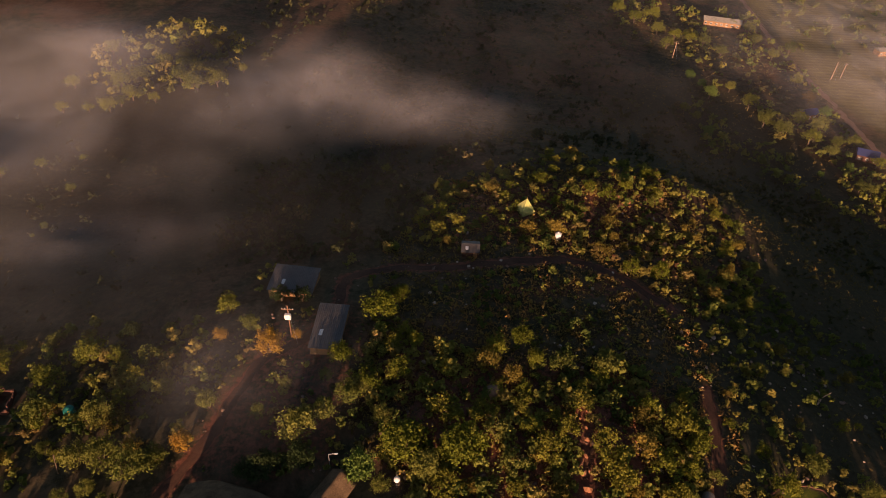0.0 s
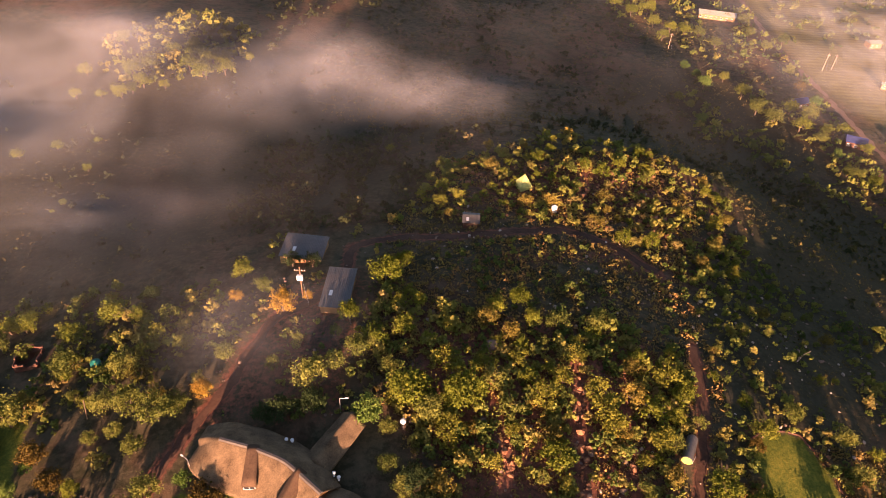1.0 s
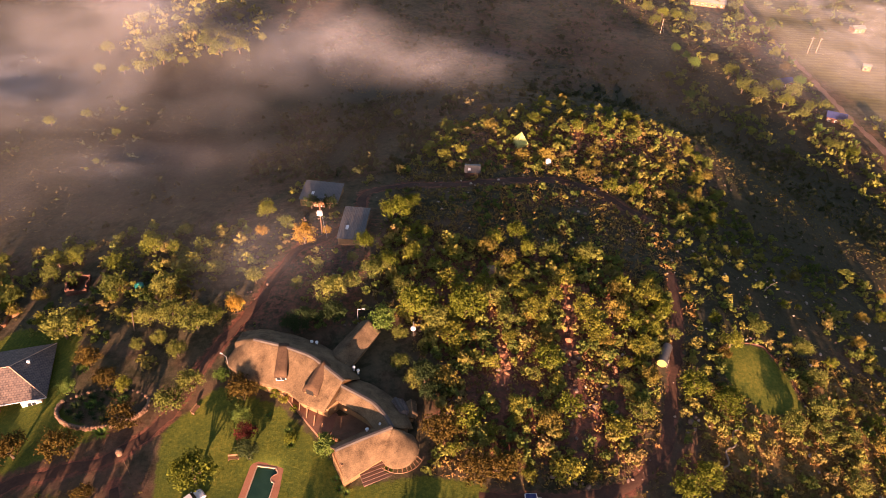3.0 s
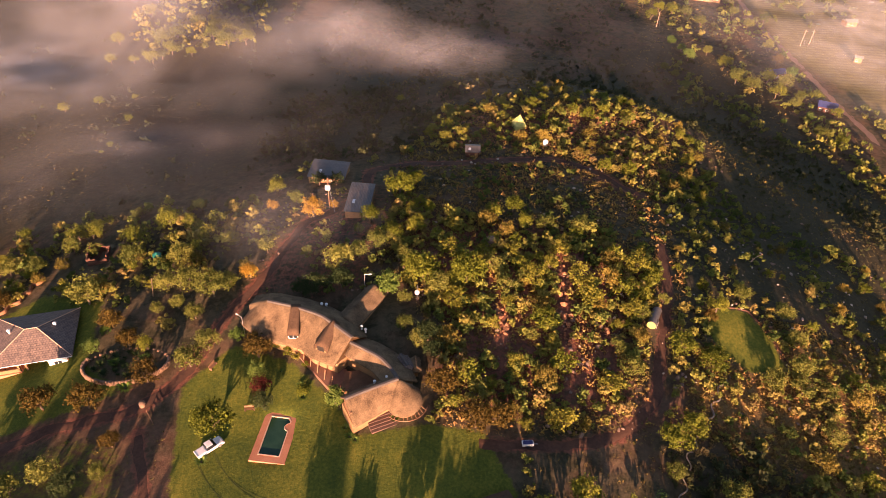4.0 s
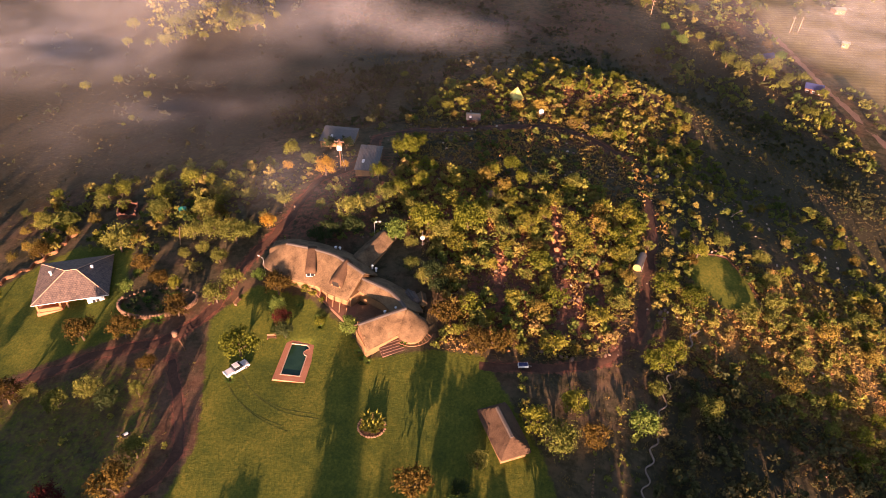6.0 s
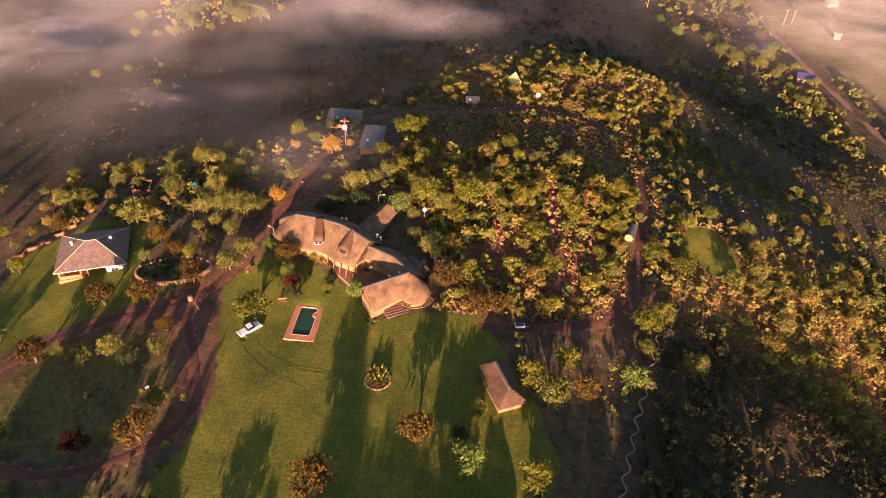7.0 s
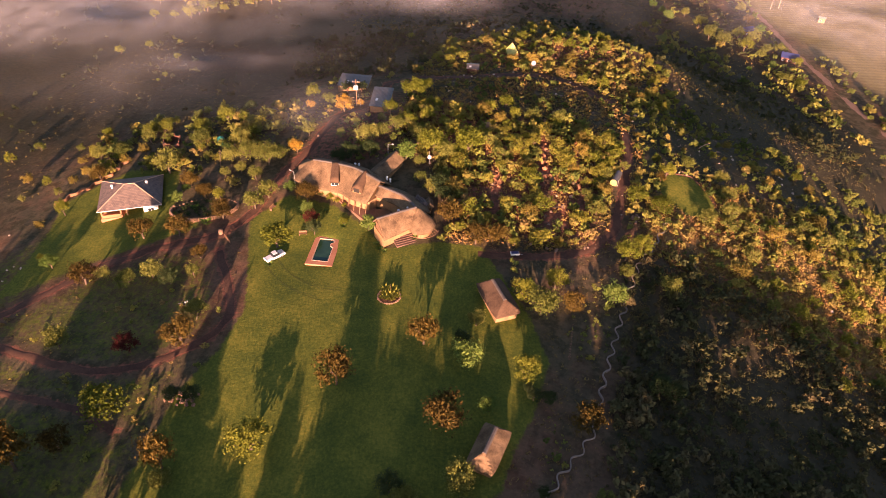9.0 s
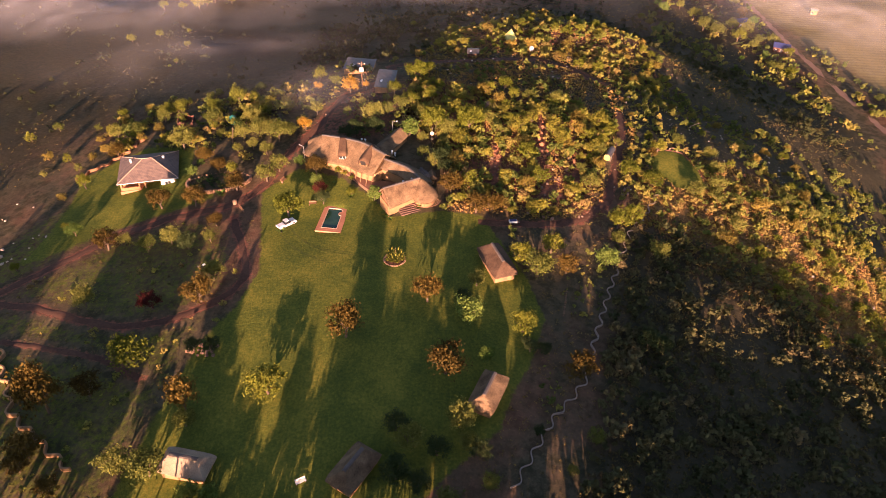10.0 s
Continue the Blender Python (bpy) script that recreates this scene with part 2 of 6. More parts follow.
def land(x, y):
    """The ground's height: a flat-topped spur over a valley, with broad swells on it."""
    x, y = np.asarray(x, float), np.asarray(y, float)
    hill = (1 - step((y - 205) / 28)) * (1 - step((x - 128) / 20)) * (1 - 0.5 * step((-x - 125) / 22))
    z = -50 + 46 * hill + 14 * step((-x - 40) / 30) * (1 - hill)
    for row, cy in zip(SWELLS, SWELL_Y):
        for high, cx in zip(row, SWELL_X):
            z = z + high * np.exp(-((x - cx) ** 2 + (y - cy) ** 2) / (2 * SWELL_SIZE**2))
    z = z - 0.8 * np.exp(-((x + 29) ** 2 + (y - 28) ** 2) / (2 * 11**2))
    for px, py, pz, pr in PADS:
        w = step((pr - np.hypot(x - px, y - py)) * 1.2)
        z = z * (1 - w) + pz * w
    # the basin under the pool
    u, v = (x + 29.25) * 0.997 - (y - 27.7) * 0.073, (x + 29.25) * 0.073 + (y - 27.7) * 0.997
    z = z - 1.6 * step((2.1 - abs(u)) * 5) * step((4.3 - abs(v)) * 5)
    # rocky steps of the crest
    z = z + 1.3 * np.exp(-((x - 40) ** 2) / (2 * 15**2) - ((y - 153) ** 2) / (2 * 4.5**2)) + 2.2 * np.exp(-((x - 60) ** 2) / (2 * 18**2) - ((y - 167) ** 2) / (2 * 7**2))
    # humps of the east flank, whose far side lies in shade
    for cx, cy, size, high in FLANK:
        z = z + high * np.exp(-((x - cx) ** 2 + (y - cy) ** 2) / (2 * size**2))
    # a neighbouring rise to the south-east, which keeps the sun off the lower slope
    z = z + (9 * np.exp(-((x - 40) ** 2) / (2 * 15**2)) + 9.6 * np.exp(-((x - 78) ** 2) / (2 * 30**2)) + 2.4 * np.exp(-((x - 69) ** 2) / (2 * 10**2))) * np.exp(-((y + 112) ** 2) / (2 * 24**2))
    # the wooded knoll beyond the valley
    return z + 7 * np.exp(-((x + 128) ** 2 + (y - 296) ** 2) / (2 * 30**2))


def gz(x, y):
    return float(land(x, y))


def inside(px, py, poly):
    hit = np.zeros(np.shape(px), bool)
    for (x0, y0), (x1, y1) in zip(poly, poly[1:] + poly[:1]):
        cross = (y0 > py) != (y1 > py)
        hit ^= cross & (px < (x1 - x0) * (py - y0) / ((y1 - y0) or 1e-9) + x0)
    return hit


def line_distance(px, py, line):
    best = np.full(np.shape(px), 1e9)
    for (x0, y0), (x1, y1) in zip(line, line[1:]):
        dx, dy = x1 - x0, y1 - y0
        t = np.clip(((px - x0) * dx + (py - y0) * dy) / (dx * dx + dy * dy), 0, 1)
        best = np.minimum(best, np.hypot(px - x0 - t * dx, py - y0 - t * dy))
    return best


def edge_distance(px, py, poly):
    """Positive inside."""
    d = line_distance(px, py, poly + poly[:1])
    return np.where(inside(px, py, poly), d, -d)


LAWN = [(-42, 48), (-30, 44), (-20, 36), (-14, 28), (-1, 31), (9, 30), (14, 20), (20, 8), (23, -4), (19, -17), (15, -25), (12, -34), (2, -44), (-6, -54), (-58, -58), (-55, -36), (-51, -14), (-46, -4), (-43.5, 8), (-47, 24), (-50, 38)]
WEST_LAWN = [(-105, 40), (-107, 52), (-100, 59), (-92, 66), (-76, 62), (-72, 44), (-62, 37), (-74, 31), (-88, 24), (-99, 16), (-106, 12), (-104, 26)]
ROUGH_GRASS = [(-118, 4), (-114, 30), (-104, 40), (-88, 22), (-70, 28), (-55, 28), (-48, 8), (-51, -8), (-57, -52), (-100, -56), (-118, -30)]
COURT = [(57.6, 63.2), (63.3, 66.3), (68.9, 65.9), (71.7, 59.8), (73.7, 50.5), (64.9, 49.1), (59.4, 54.1)]
HILL_BUSH = [(-2, 30), (4, 34), (24, 30), (40, 34), (44, 52), (50, 72), (52, 84), (36, 92), (8, 90), (-14, 96), (-14, 82), (-8, 66), (-2, 52)]
STRAW = [(50, 37), (58, 60), (84, 64), (112, 56), (130, 36), (130, -8), (92, 9), (70, 24)]
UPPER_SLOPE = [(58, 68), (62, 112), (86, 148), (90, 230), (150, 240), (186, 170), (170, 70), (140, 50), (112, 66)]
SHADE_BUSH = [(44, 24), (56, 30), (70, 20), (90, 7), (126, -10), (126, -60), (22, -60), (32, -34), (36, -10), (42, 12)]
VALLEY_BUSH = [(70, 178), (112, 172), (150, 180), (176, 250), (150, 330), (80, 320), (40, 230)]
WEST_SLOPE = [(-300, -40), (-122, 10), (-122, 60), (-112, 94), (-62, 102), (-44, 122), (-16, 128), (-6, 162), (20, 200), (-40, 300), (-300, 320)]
CREST_LAND = [(0, 128), (8, 158), (50, 168), (72, 150), (66, 118), (40, 127)]
MAIN_TRACK = [(-116, -4), (-105, 3), (-95.4, 12), (-85, 22), (-72.6, 28.6), (-57, 32.6), (-50, 40.5), (-47.6, 50.3), (-44, 59.5), (-39.5, 68), (-36.8, 79), (-34, 86.9), (-27, 91.5), (-21.5, 102), (-22, 113), (-12, 117), (2, 117), (16, 120.5), (30, 123), (40, 119.6), (52, 110)]
LOWER_TRACK = [(-112, -1), (-102.7, -1.2), (-93.5, -2.8), (-79, -7.9), (-69, -9.9), (-58.6, -7.6), (-49, -0.9), (-46, 5.5), (-49.4, 15.6), (-55.2, 28)]
SIDE_TRACK = [(-96, -13), (-82, -15.9), (-70.8, -18.4), (-60, -24)]
EAST_TRACK = [(53.5, 86.6), (52.8, 79.3), (51.4, 69.3), (46.6, 52.1), (43, 39.4), (34.6, 31.3), (24.4, 28.4), (13.7, 27.6), (7, 27.6)]
VALLEY_ROAD = [(184, 460), (182, 375), (183, 350), (186.5, 318), (188, 294), (189.5, 267), (192.5, 240), (194, 220), (200, 170), (210, 110)]
TRACKS = [(MAIN_TRACK, 1.9), (LOWER_TRACK, 1.5), (SIDE_TRACK, 1.0), (EAST_TRACK, 1.5)]


def spaced(*runs):
    return np.concatenate([np.arange(a, b, s) for a, b, s in runs])


def make_ground():
    xs = spaced((-3600, -400, 320), (-400, -200, 20), (-200, -118, 3.5), (-118, 104, 1.3), (104, 240, 3.5), (240, 420, 15), (420, 3700, 320))
    ys = spaced((-3600, -280, 320), (-280, -60, 8), (-60, 150, 1.3), (150, 320, 3), (320, 520, 8), (520, 3700, 320))
    X, Y = np.meshgrid(xs, ys)
    Z = land(X, Y)
    near = np.exp(-((X / 260) ** 2 + ((Y - 100) / 320) ** 2))
    open_d = np.maximum(edge_distance(X, Y, LAWN), edge_distance(X, Y, COURT))
    rough = 0.12 * np.sin(X * 0.9 + np.sin(Y * 0.7)) * np.cos(Y * 0.8) + 0.25 * np.sin(X * 0.21 + 1) * np.sin(Y * 0.19)
    on_track = np.min([line_distance(X, Y, l) - r for l, r in TRACKS], 0)
    knolls = np.maximum(step(edge_distance(X, Y, HILL_BUSH) * 0.3), step(edge_distance(X, Y, CREST_LAND) * 0.2))
    rough = rough + knolls * (0.34 * np.sin(Y * 0.83 + 1.6 * np.sin(X * 0.31)) * np.sin(X * 0.47 + 1.2 * np.sin(Y * 0.23)) + 0.12 * np.sin(Y * 2.1 + X * 0.6))
    Z = Z + rough * near * step(-open_d - 2) * step((on_track - 1.5) * 2)
    verts = np.stack([X, Y, Z], -1).reshape(-1, 3)
    w, h = len(xs), len(ys)
    i = (np.arange(h - 1)[:, None] * w + np.arange(w - 1)).ravel()
    me = bpy.data.meshes.new("ground")
    me.from_pydata(verts.tolist(), [], np.stack([i, i + 1, i + w + 1, i + w], 1).tolist())
    tracks = np.min([line_distance(X, Y, l) - r for l, r in TRACKS], 0)
    masks = {
        "lawn": np.maximum(np.maximum(step(open_d * 1.6), step(edge_distance(X, Y, WEST_LAWN) * 1.2)), 0.5 * step(edge_distance(X, Y, ROUGH_GRASS) * 0.8) * step((tracks - 0.3) * 1.5)),
        # rough grass, plus ground painted darker where slopes, valley and thicket lie shaded
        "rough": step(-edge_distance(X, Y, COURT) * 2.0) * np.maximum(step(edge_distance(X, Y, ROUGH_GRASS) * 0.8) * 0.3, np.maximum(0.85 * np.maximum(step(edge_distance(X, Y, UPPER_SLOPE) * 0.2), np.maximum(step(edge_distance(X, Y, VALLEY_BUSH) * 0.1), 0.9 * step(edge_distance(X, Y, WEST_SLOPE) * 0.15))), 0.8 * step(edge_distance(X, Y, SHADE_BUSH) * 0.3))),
        "bare": np.maximum(np.maximum(step(-(tracks + 0.2) * 1.5), 0.66 * knolls), 0.55 * step(edge_distance(X, Y, [(-48, 46), (-44, 72), (-36, 100), (48, 122), (52, 108), (-14, 104), (-14, 60), (-40, 58)]) * 0.4)),
        "straw": step(edge_distance(X, Y, STRAW) * 0.35) * 0.8 * step(-edge_distance(X, Y, COURT) * 2.0),
        "field": step((X - 187 - np.maximum(0.0, 0.278 * (328 - Y))) / 2.5) * step((Y - 130) / 20),
    }
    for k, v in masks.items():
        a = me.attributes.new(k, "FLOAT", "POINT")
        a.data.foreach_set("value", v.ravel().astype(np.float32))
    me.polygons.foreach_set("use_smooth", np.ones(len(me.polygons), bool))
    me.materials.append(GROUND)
    tagged(new("ground", me), "dry grass, red soil and mown lawn over a hill", "ground", kind="structure")


make_ground()


def ribbon(name, line, half, mat, label, lift=0.07, n=6):
    """A strip with a ragged edge laid along a line on the land."""
    pts = []
    for (x0, y0), (x1, y1) in zip(line, line[1:]):
        k = max(2, int(math.hypot(x1 - x0, y1 - y0) / 1.0))
        pts += [(x0 + (x1 - x0) * j / k, y0 + (y1 - y0) * j / k) for j in range(k)]
    pts = np.array(pts)
    for _ in range(6):
        pts[1:-1] = (pts[:-2] + 2 * pts[1:-1] + pts[2:]) / 4
    d = np.gradient(pts, axis=0)
    d /= np.linalg.norm(d, axis=1)[:, None]
    side = np.stack([-d[:, 1], d[:, 0]], 1)
    bm = bmesh.new()
    rows = []
    for j, (p, s) in enumerate(zip(pts, side)):
        a, b = half * (1 + 0.22 * math.sin(j * 0.9) * math.sin(j * 0.37 + 1) + rng.uniform(-0.12, 0.12)), half * (1 + 0.22 * math.sin(j * 0.7 + 2) + rng.uniform(-0.12, 0.12))
        row = []
        for k in range(n + 1):
            u = -a + (a + b) * k / n
            q = p + s * u
            rut = -0.05 * math.exp(-((abs(u) - 0.75) / 0.3) ** 2)
            row.append(bm.verts.new((q[0], q[1], gz(*q) + (lift + rut if 0 < k < n else -0.06))))
        rows.append(row)
    for r0, r1 in zip(rows, rows[1:]):
        for k in range(n):
            bm.faces.new((r0[k], r1[k], r1[k + 1], r0[k + 1]))
    bmesh.ops.recalc_face_normals(bm, faces=bm.faces)
    me = bpy.data.meshes.new(name)
    bm.to_mesh(me)
    bm.free()
    me.polygons.foreach_set("use_smooth", np.ones(len(me.polygons), bool))
    me.materials.append(mat)
    return tagged(new(name, me), label, "track", kind="structure")


ribbon("dirt_track_1", MAIN_TRACK, 1.35, SOIL, "red dirt track climbing past the lodge")
ribbon("dirt_track_2", LOWER_TRACK, 1.1, SOIL, "red dirt track with two wheel ruts")
ribbon("dirt_track_3", SIDE_TRACK, 0.8, SOIL, "narrow red dirt path across rough grass")
ribbon("dirt_track_4", EAST_TRACK, 1.3, SOIL, "red dirt track through the bush")
ribbon("valley_road", VALLEY_ROAD, 1.9, ASPHALT, "pale gravel road along the valley floor")

# ---- helpers for things ----


def thing(name, x, y, label, category, turn=0.0, group="", z=None):
    ob = new(name)
    ob.empty_display_size = 0.3
    ob.matrix_world = pose(x, y, gz(x, y) if z is None else z, 0, 0, turn)
    return tagged(ob, label, category, group)


def part(name, bm, material, parent, label="", smooth=False):
    me = bpy.data.meshes.new(name)
    bm.to_mesh(me)
    bm.free()
    if smooth:
        me.polygons.foreach_set("use_smooth", np.ones(len(me.polygons), bool))
    me.materials.append(material)
    ob = new(name, me)
    ob.parent = parent
    return tagged(ob, label)


def box(bm, cx, cy, z0, sx, sy, sz, turn=0.0, bevel=0.0):
    r = bmesh.ops.create_cube(bm, size=1)
    m = pose(cx, cy, z0 + sz / 2, 0, 0, turn) @ Matrix.Diagonal((sx, sy, sz, 1))
    bmesh.ops.transform(bm, matrix=m, verts=r["verts"])
    if bevel:
        edges = {e for v in r["verts"] for e in v.link_edges}
        bmesh.ops.bevel(bm, geom=list(edges), offset=bevel, segments=2, affect="EDGES")
    return bm


def boxed(*a, **k):
    return box(bmesh.new(), *a, **k)


def rod(bm, a, b, r0, r1=None, n=8):
    """A tapered round bar from a to b."""
    a, b = Vector(a), Vector(b)
    r1 = r0 if r1 is None else r1
    turn = (b - a).to_track_quat("Z", "Y").to_matrix()
    rings = []
    for c, r in ((a, r0), (b, r1)):
        rings.append([bm.verts.new(c + turn @ Vector((r * math.cos(k * 2 * math.pi / n), r * math.sin(k * 2 * math.pi / n), 0))) for k in range(n)])
    for k in range(n):
        bm.faces.new((rings[0][k], rings[0][(k + 1) % n], rings[1][(k + 1) % n], rings[1][k]))
    bm.faces.new(rings[0][::-1])
    bm.faces.new(rings[1])
    return bm


def rodded(*a, **k):
    return rod(bmesh.new(), *a, **k)


def lathe(bm, profile, n=20, at=(0, 0, 0)):
    rings = []
    for r, z in profile:
        rings.append([bm.verts.new((at[0] + r * math.cos(k * 2 * math.pi / n), at[1] + r * math.sin(k * 2 * math.pi / n), at[2] + z)) for k in range(n)])
    for r0, r1 in zip(rings, rings[1:]):
        for k in range(n):
            bm.faces.new((r0[k], r0[(k + 1) % n], r1[(k + 1) % n], r1[k]))
    bm.faces.new(rings[0][::-1])
    bm.faces.new(rings[-1])
    return bm


# ---- trees ----


def leaf_cloud(r, seed, lobes, per_lobe, leaf, squash=0.8, ragged=0.28, ruffle=0.42):
    """Centres, sizes and normals of the leaf sprays of a crown of radius r about the origin."""
    g = np.random.default_rng(seed)
    c, n, s = [], [], []
    for k in range(lobes):
        az, el = g.uniform(0, 2 * np.pi), np.arcsin(g.uniform(-0.55, 1.0))
        far = r * g.uniform(0.35, 0.86) if k else 0.0
        lobe = far * np.array([np.cos(az) * np.cos(el), np.sin(az) * np.cos(el), np.sin(el) * squash])
        size = r * g.uniform(0.16, 0.4) * (1.6 if not k else 1)
        d = g.normal(size=(per_lobe, 3))
        d /= np.linalg.norm(d, axis=1)[:, None]
        far_out = size * g.uniform(1 - ragged * 1.9, 1 + ragged * 0.8, (per_lobe, 1))
        c.append(lobe + d * far_out * [1, 1, squash])
        out = d * 0.8 + g.normal(size=(per_lobe, 3)) * ruffle + [0, 0, 0.1]
        n.append(out / np.linalg.norm(out, axis=1)[:, None])
        s.append(leaf * g.uniform(0.6, 1.35, per_lobe))
    return np.concatenate(c), np.concatenate(n), np.concatenate(s)


def leaf_quads(c, n, s, seed):
    """Bent four-cornered sprays: vertices (k, 4, 3)."""
    g = np.random.default_rng(seed)
    a = np.cross(n, g.normal(size=n.shape))
    a /= np.linalg.norm(a, axis=1)[:, None] + 1e-9
    b = np.cross(n, a)
    s = s[:, None]
    l = g.uniform(0.9, 1.7, s.shape)
    droop = n * s * 0.25
    return np.stack([c - a * s * l - droop, c - b * s * 0.8 + droop, c + a * s * l - droop, c + b * s * 0.8 + droop], 1)


def quads_mesh(name, q, mat, tone=None):
    k = len(q)
    me = bpy.data.meshes.new(name)
    me.vertices.add(4 * k)
    me.vertices.foreach_set("co", q.reshape(-1).astype(np.float32))
    me.loops.add(4 * k)
    me.loops.foreach_set("vertex_index", np.arange(4 * k, dtype=np.int32))
    me.polygons.add(k)
    me.polygons.foreach_set("loop_start", np.arange(0, 4 * k, 4, dtype=np.int32))
    me.polygons.foreach_set("loop_total", np.full(k, 4, np.int32))
    me.update(calc_edges=True)
    if tone is not None:
        a = me.attributes.new("tone", "FLOAT", "FACE")
        a.data.foreach_set("value", tone.astype(np.float32))
    me.materials.append(mat)
    return me


def trunk_mesh(r, seed):
    g = np.random.default_rng(seed)
    bm = bmesh.new()
    fork = Vector((g.uniform(-0.2, 0.2), g.uniform(-0.2, 0.2), r * 0.42))
    rod(bm, (0, 0, -0.5), fork, 0.085 * r, 0.06 * r, 7)
    for k in range(5):
        az = k * 1.26 + g.uniform(-0.3, 0.3)
        mid = fork + Vector((math.cos(az) * r * 0.3, math.sin(az) * r * 0.3, r * g.uniform(0.25, 0.45)))
        tip = mid + Vector((math.cos(az) * r * 0.3, math.sin(az) * r * 0.3, r * g.uniform(0.2, 0.45)))
        rod(bm, fork, mid, 0.045 * r, 0.03 * r, 5)
        rod(bm, mid, tip, 0.03 * r, 0.01 * r, 5)
    me = bpy.data.meshes.new("trunk")
    bm.to_mesh(me)
    bm.free()
    me.materials.append(BARK)
    return me


TREE_LABELS = {
    "olive": "olive-green bushveld tree with a rounded crown",
    "yellow": "yellow-green bushveld tree lit by low sun",
    "rust": "rusty brown autumn tree with a broad crown",
    "orange": "bright orange autumn tree behind the lodge",
    "dark": "dark green leafy tree in shade",
    "fresh": "fresh green leafy tree with coarse foliage",
    "red": "burgundy red ornamental shrub in the garden",
}
BUSH_LABELS = {
    "olive": "olive-green bushveld shrub on stony soil",
    "yellow": "yellow-green bushveld shrub lit by low sun",
    "bright": "bright golden-yellow shrub catching the low sun",
    "gold": "golden brown dry shrub on red soil",
    "dark": "dark green shrub in the shade",
}
MODELS = {}


def tree(x, y, r, kind, tall=1.0, sunk=0.0, low=False):
    """A tree whose crown has the radius r; models are built at radius 3 and shared. A low one is a bush with fewer leaves."""
    model = int(abs(x * 7.3 + y * 3.1)) % 3 + (3 if low else 0)
    m = pose(x, y, gz(x, y) - sunk, 0, 0, (x * 53 + y * 31) % 360) @ Matrix.Diagonal((r / 3, r / 3, tall * r / 3, 1))
    if (kind, model) in MODELS:
        base = MODELS[kind, model]
        return copy_thing(base, m @ Matrix.Diagonal((1 / base.scale.x, 1 / base.scale.y, 1 / base.scale.z, 1)))
    seed = 100 * len(MODELS) + 17
    ob = new("bush" if low else "tree")
    if low:
        tagged(ob, BUSH_LABELS[kind], "bush", "bushes of the hill")
    else:
        tagged(ob, TREE_LABELS[kind], "tree", "trees of the hill")
    t = new("trunk", trunk_mesh(3, seed))
    if low:
        cloud = leaf_cloud(3, seed, 26, 46, 0.165, 0.85, 0.55, 0.5)
    else:
        cloud = leaf_cloud(3, seed, 40, 54, 0.14 if kind != "fresh" else 0.165, 0.8, 0.52, 0.52)
    q = leaf_quads(*cloud, seed + 1)
    q[:, :, 2] += 2.6 if low else 3.2
    c = new("crown", quads_mesh("crown", q, LEAF[kind]))
    t.parent = c.parent = ob
    ob.matrix_world = m
    MODELS[kind, model] = ob
    return ob


tree(-33.4, -26.9, 4.4, "yellow", 0.76)
tree(-40.7, 28.3, 4.3, "yellow", 0.9)
tree(-103.6, 46.6, 2.2, "yellow", 1.3)
tree(-20.1, -12.4, 4.0, "rust", 1.35)
tree(-76.0, -31.5, 4.4, "rust", 1.6)
tree(-80.2, -29.0, 3.2, "rust", 1.6)
tree(-48.9, -31.0, 3.3, "rust", 1.6)
tree(-3.3, -1.2, 3.6, "rust", 1.2)
for x, y, r in [(50.8, 53.3, 3.6), (57.3, 50.0, 3.6)]:
    tree(x, y, r, "yellow", 0.62)
for x, y, r in [(-63.0, -20.1, 4.5), (17.7, -8.3, 3.3), (18.5, 13.9, 3.2), (26.0, 18.1, 3.2), (-105.2, 11.0, 1.4), (-60.4, 47.4, 1.9), (-93.5, 87.1, 2.6), (-89.2, 88.0, 2.6), (-110.4, 91.1, 2.0), (-69.3, 88.3, 3.3), (-75.3, 82.3, 3.0), (-44.8, 100.8, 2.7), (-38.7, 95.5, 2.1), (-12.1, 98.5, 3.8), (-8.4, 104.2, 2.3), (-18.4, 85.6, 2.8), (-7.0, 82.2, 2.5), (-4.4, 90.4, 1.8), (-4.7, 66.3, 4.2), (5.3, 65.8, 4.6), (61.4, 65.0, 2.5), (11.6, 89.4, 2.5), (16.6, 92.5, 2.7), (19.3, 87.6, 2.1), (-25.5, 36.4, 1.5), (44.5, 30.3, 3.2), (48.7, 33.9, 2.8)]:
    tree(x, y, r, "yellow")
for x, y, r in [(-54.3, -2.3, 3.9), (-69.4, -27.6, 3.3), (-84.1, 17.0, 3.5), (1.4, -21.1, 4.5), (28.8, -19.3, 3.6), (29.1, 11.4, 3.1), (-58.7, 24.9, 2.1), (-75.1, -41.2, 3.6), (-67.9, -48.2, 2.5), (-75.6, -44.0, 2.5), (-36.2, 45.0, 3.3), (-76.0, 33.3, 3.4), (-66.8, 33.4, 3.4), (-70.1, 53.7, 2.8), (-64.6, 48.6, 2.6), (-57.1, 39.1, 3.1), (0.9, 37.8, 3.6), (7.5, 31.0, 3.2), (11.8, 31.5, 3.0), (59.0, 62.0, 1.7), (-100.2, 62.6, 2.6)]:
    tree(x, y, r, "rust")
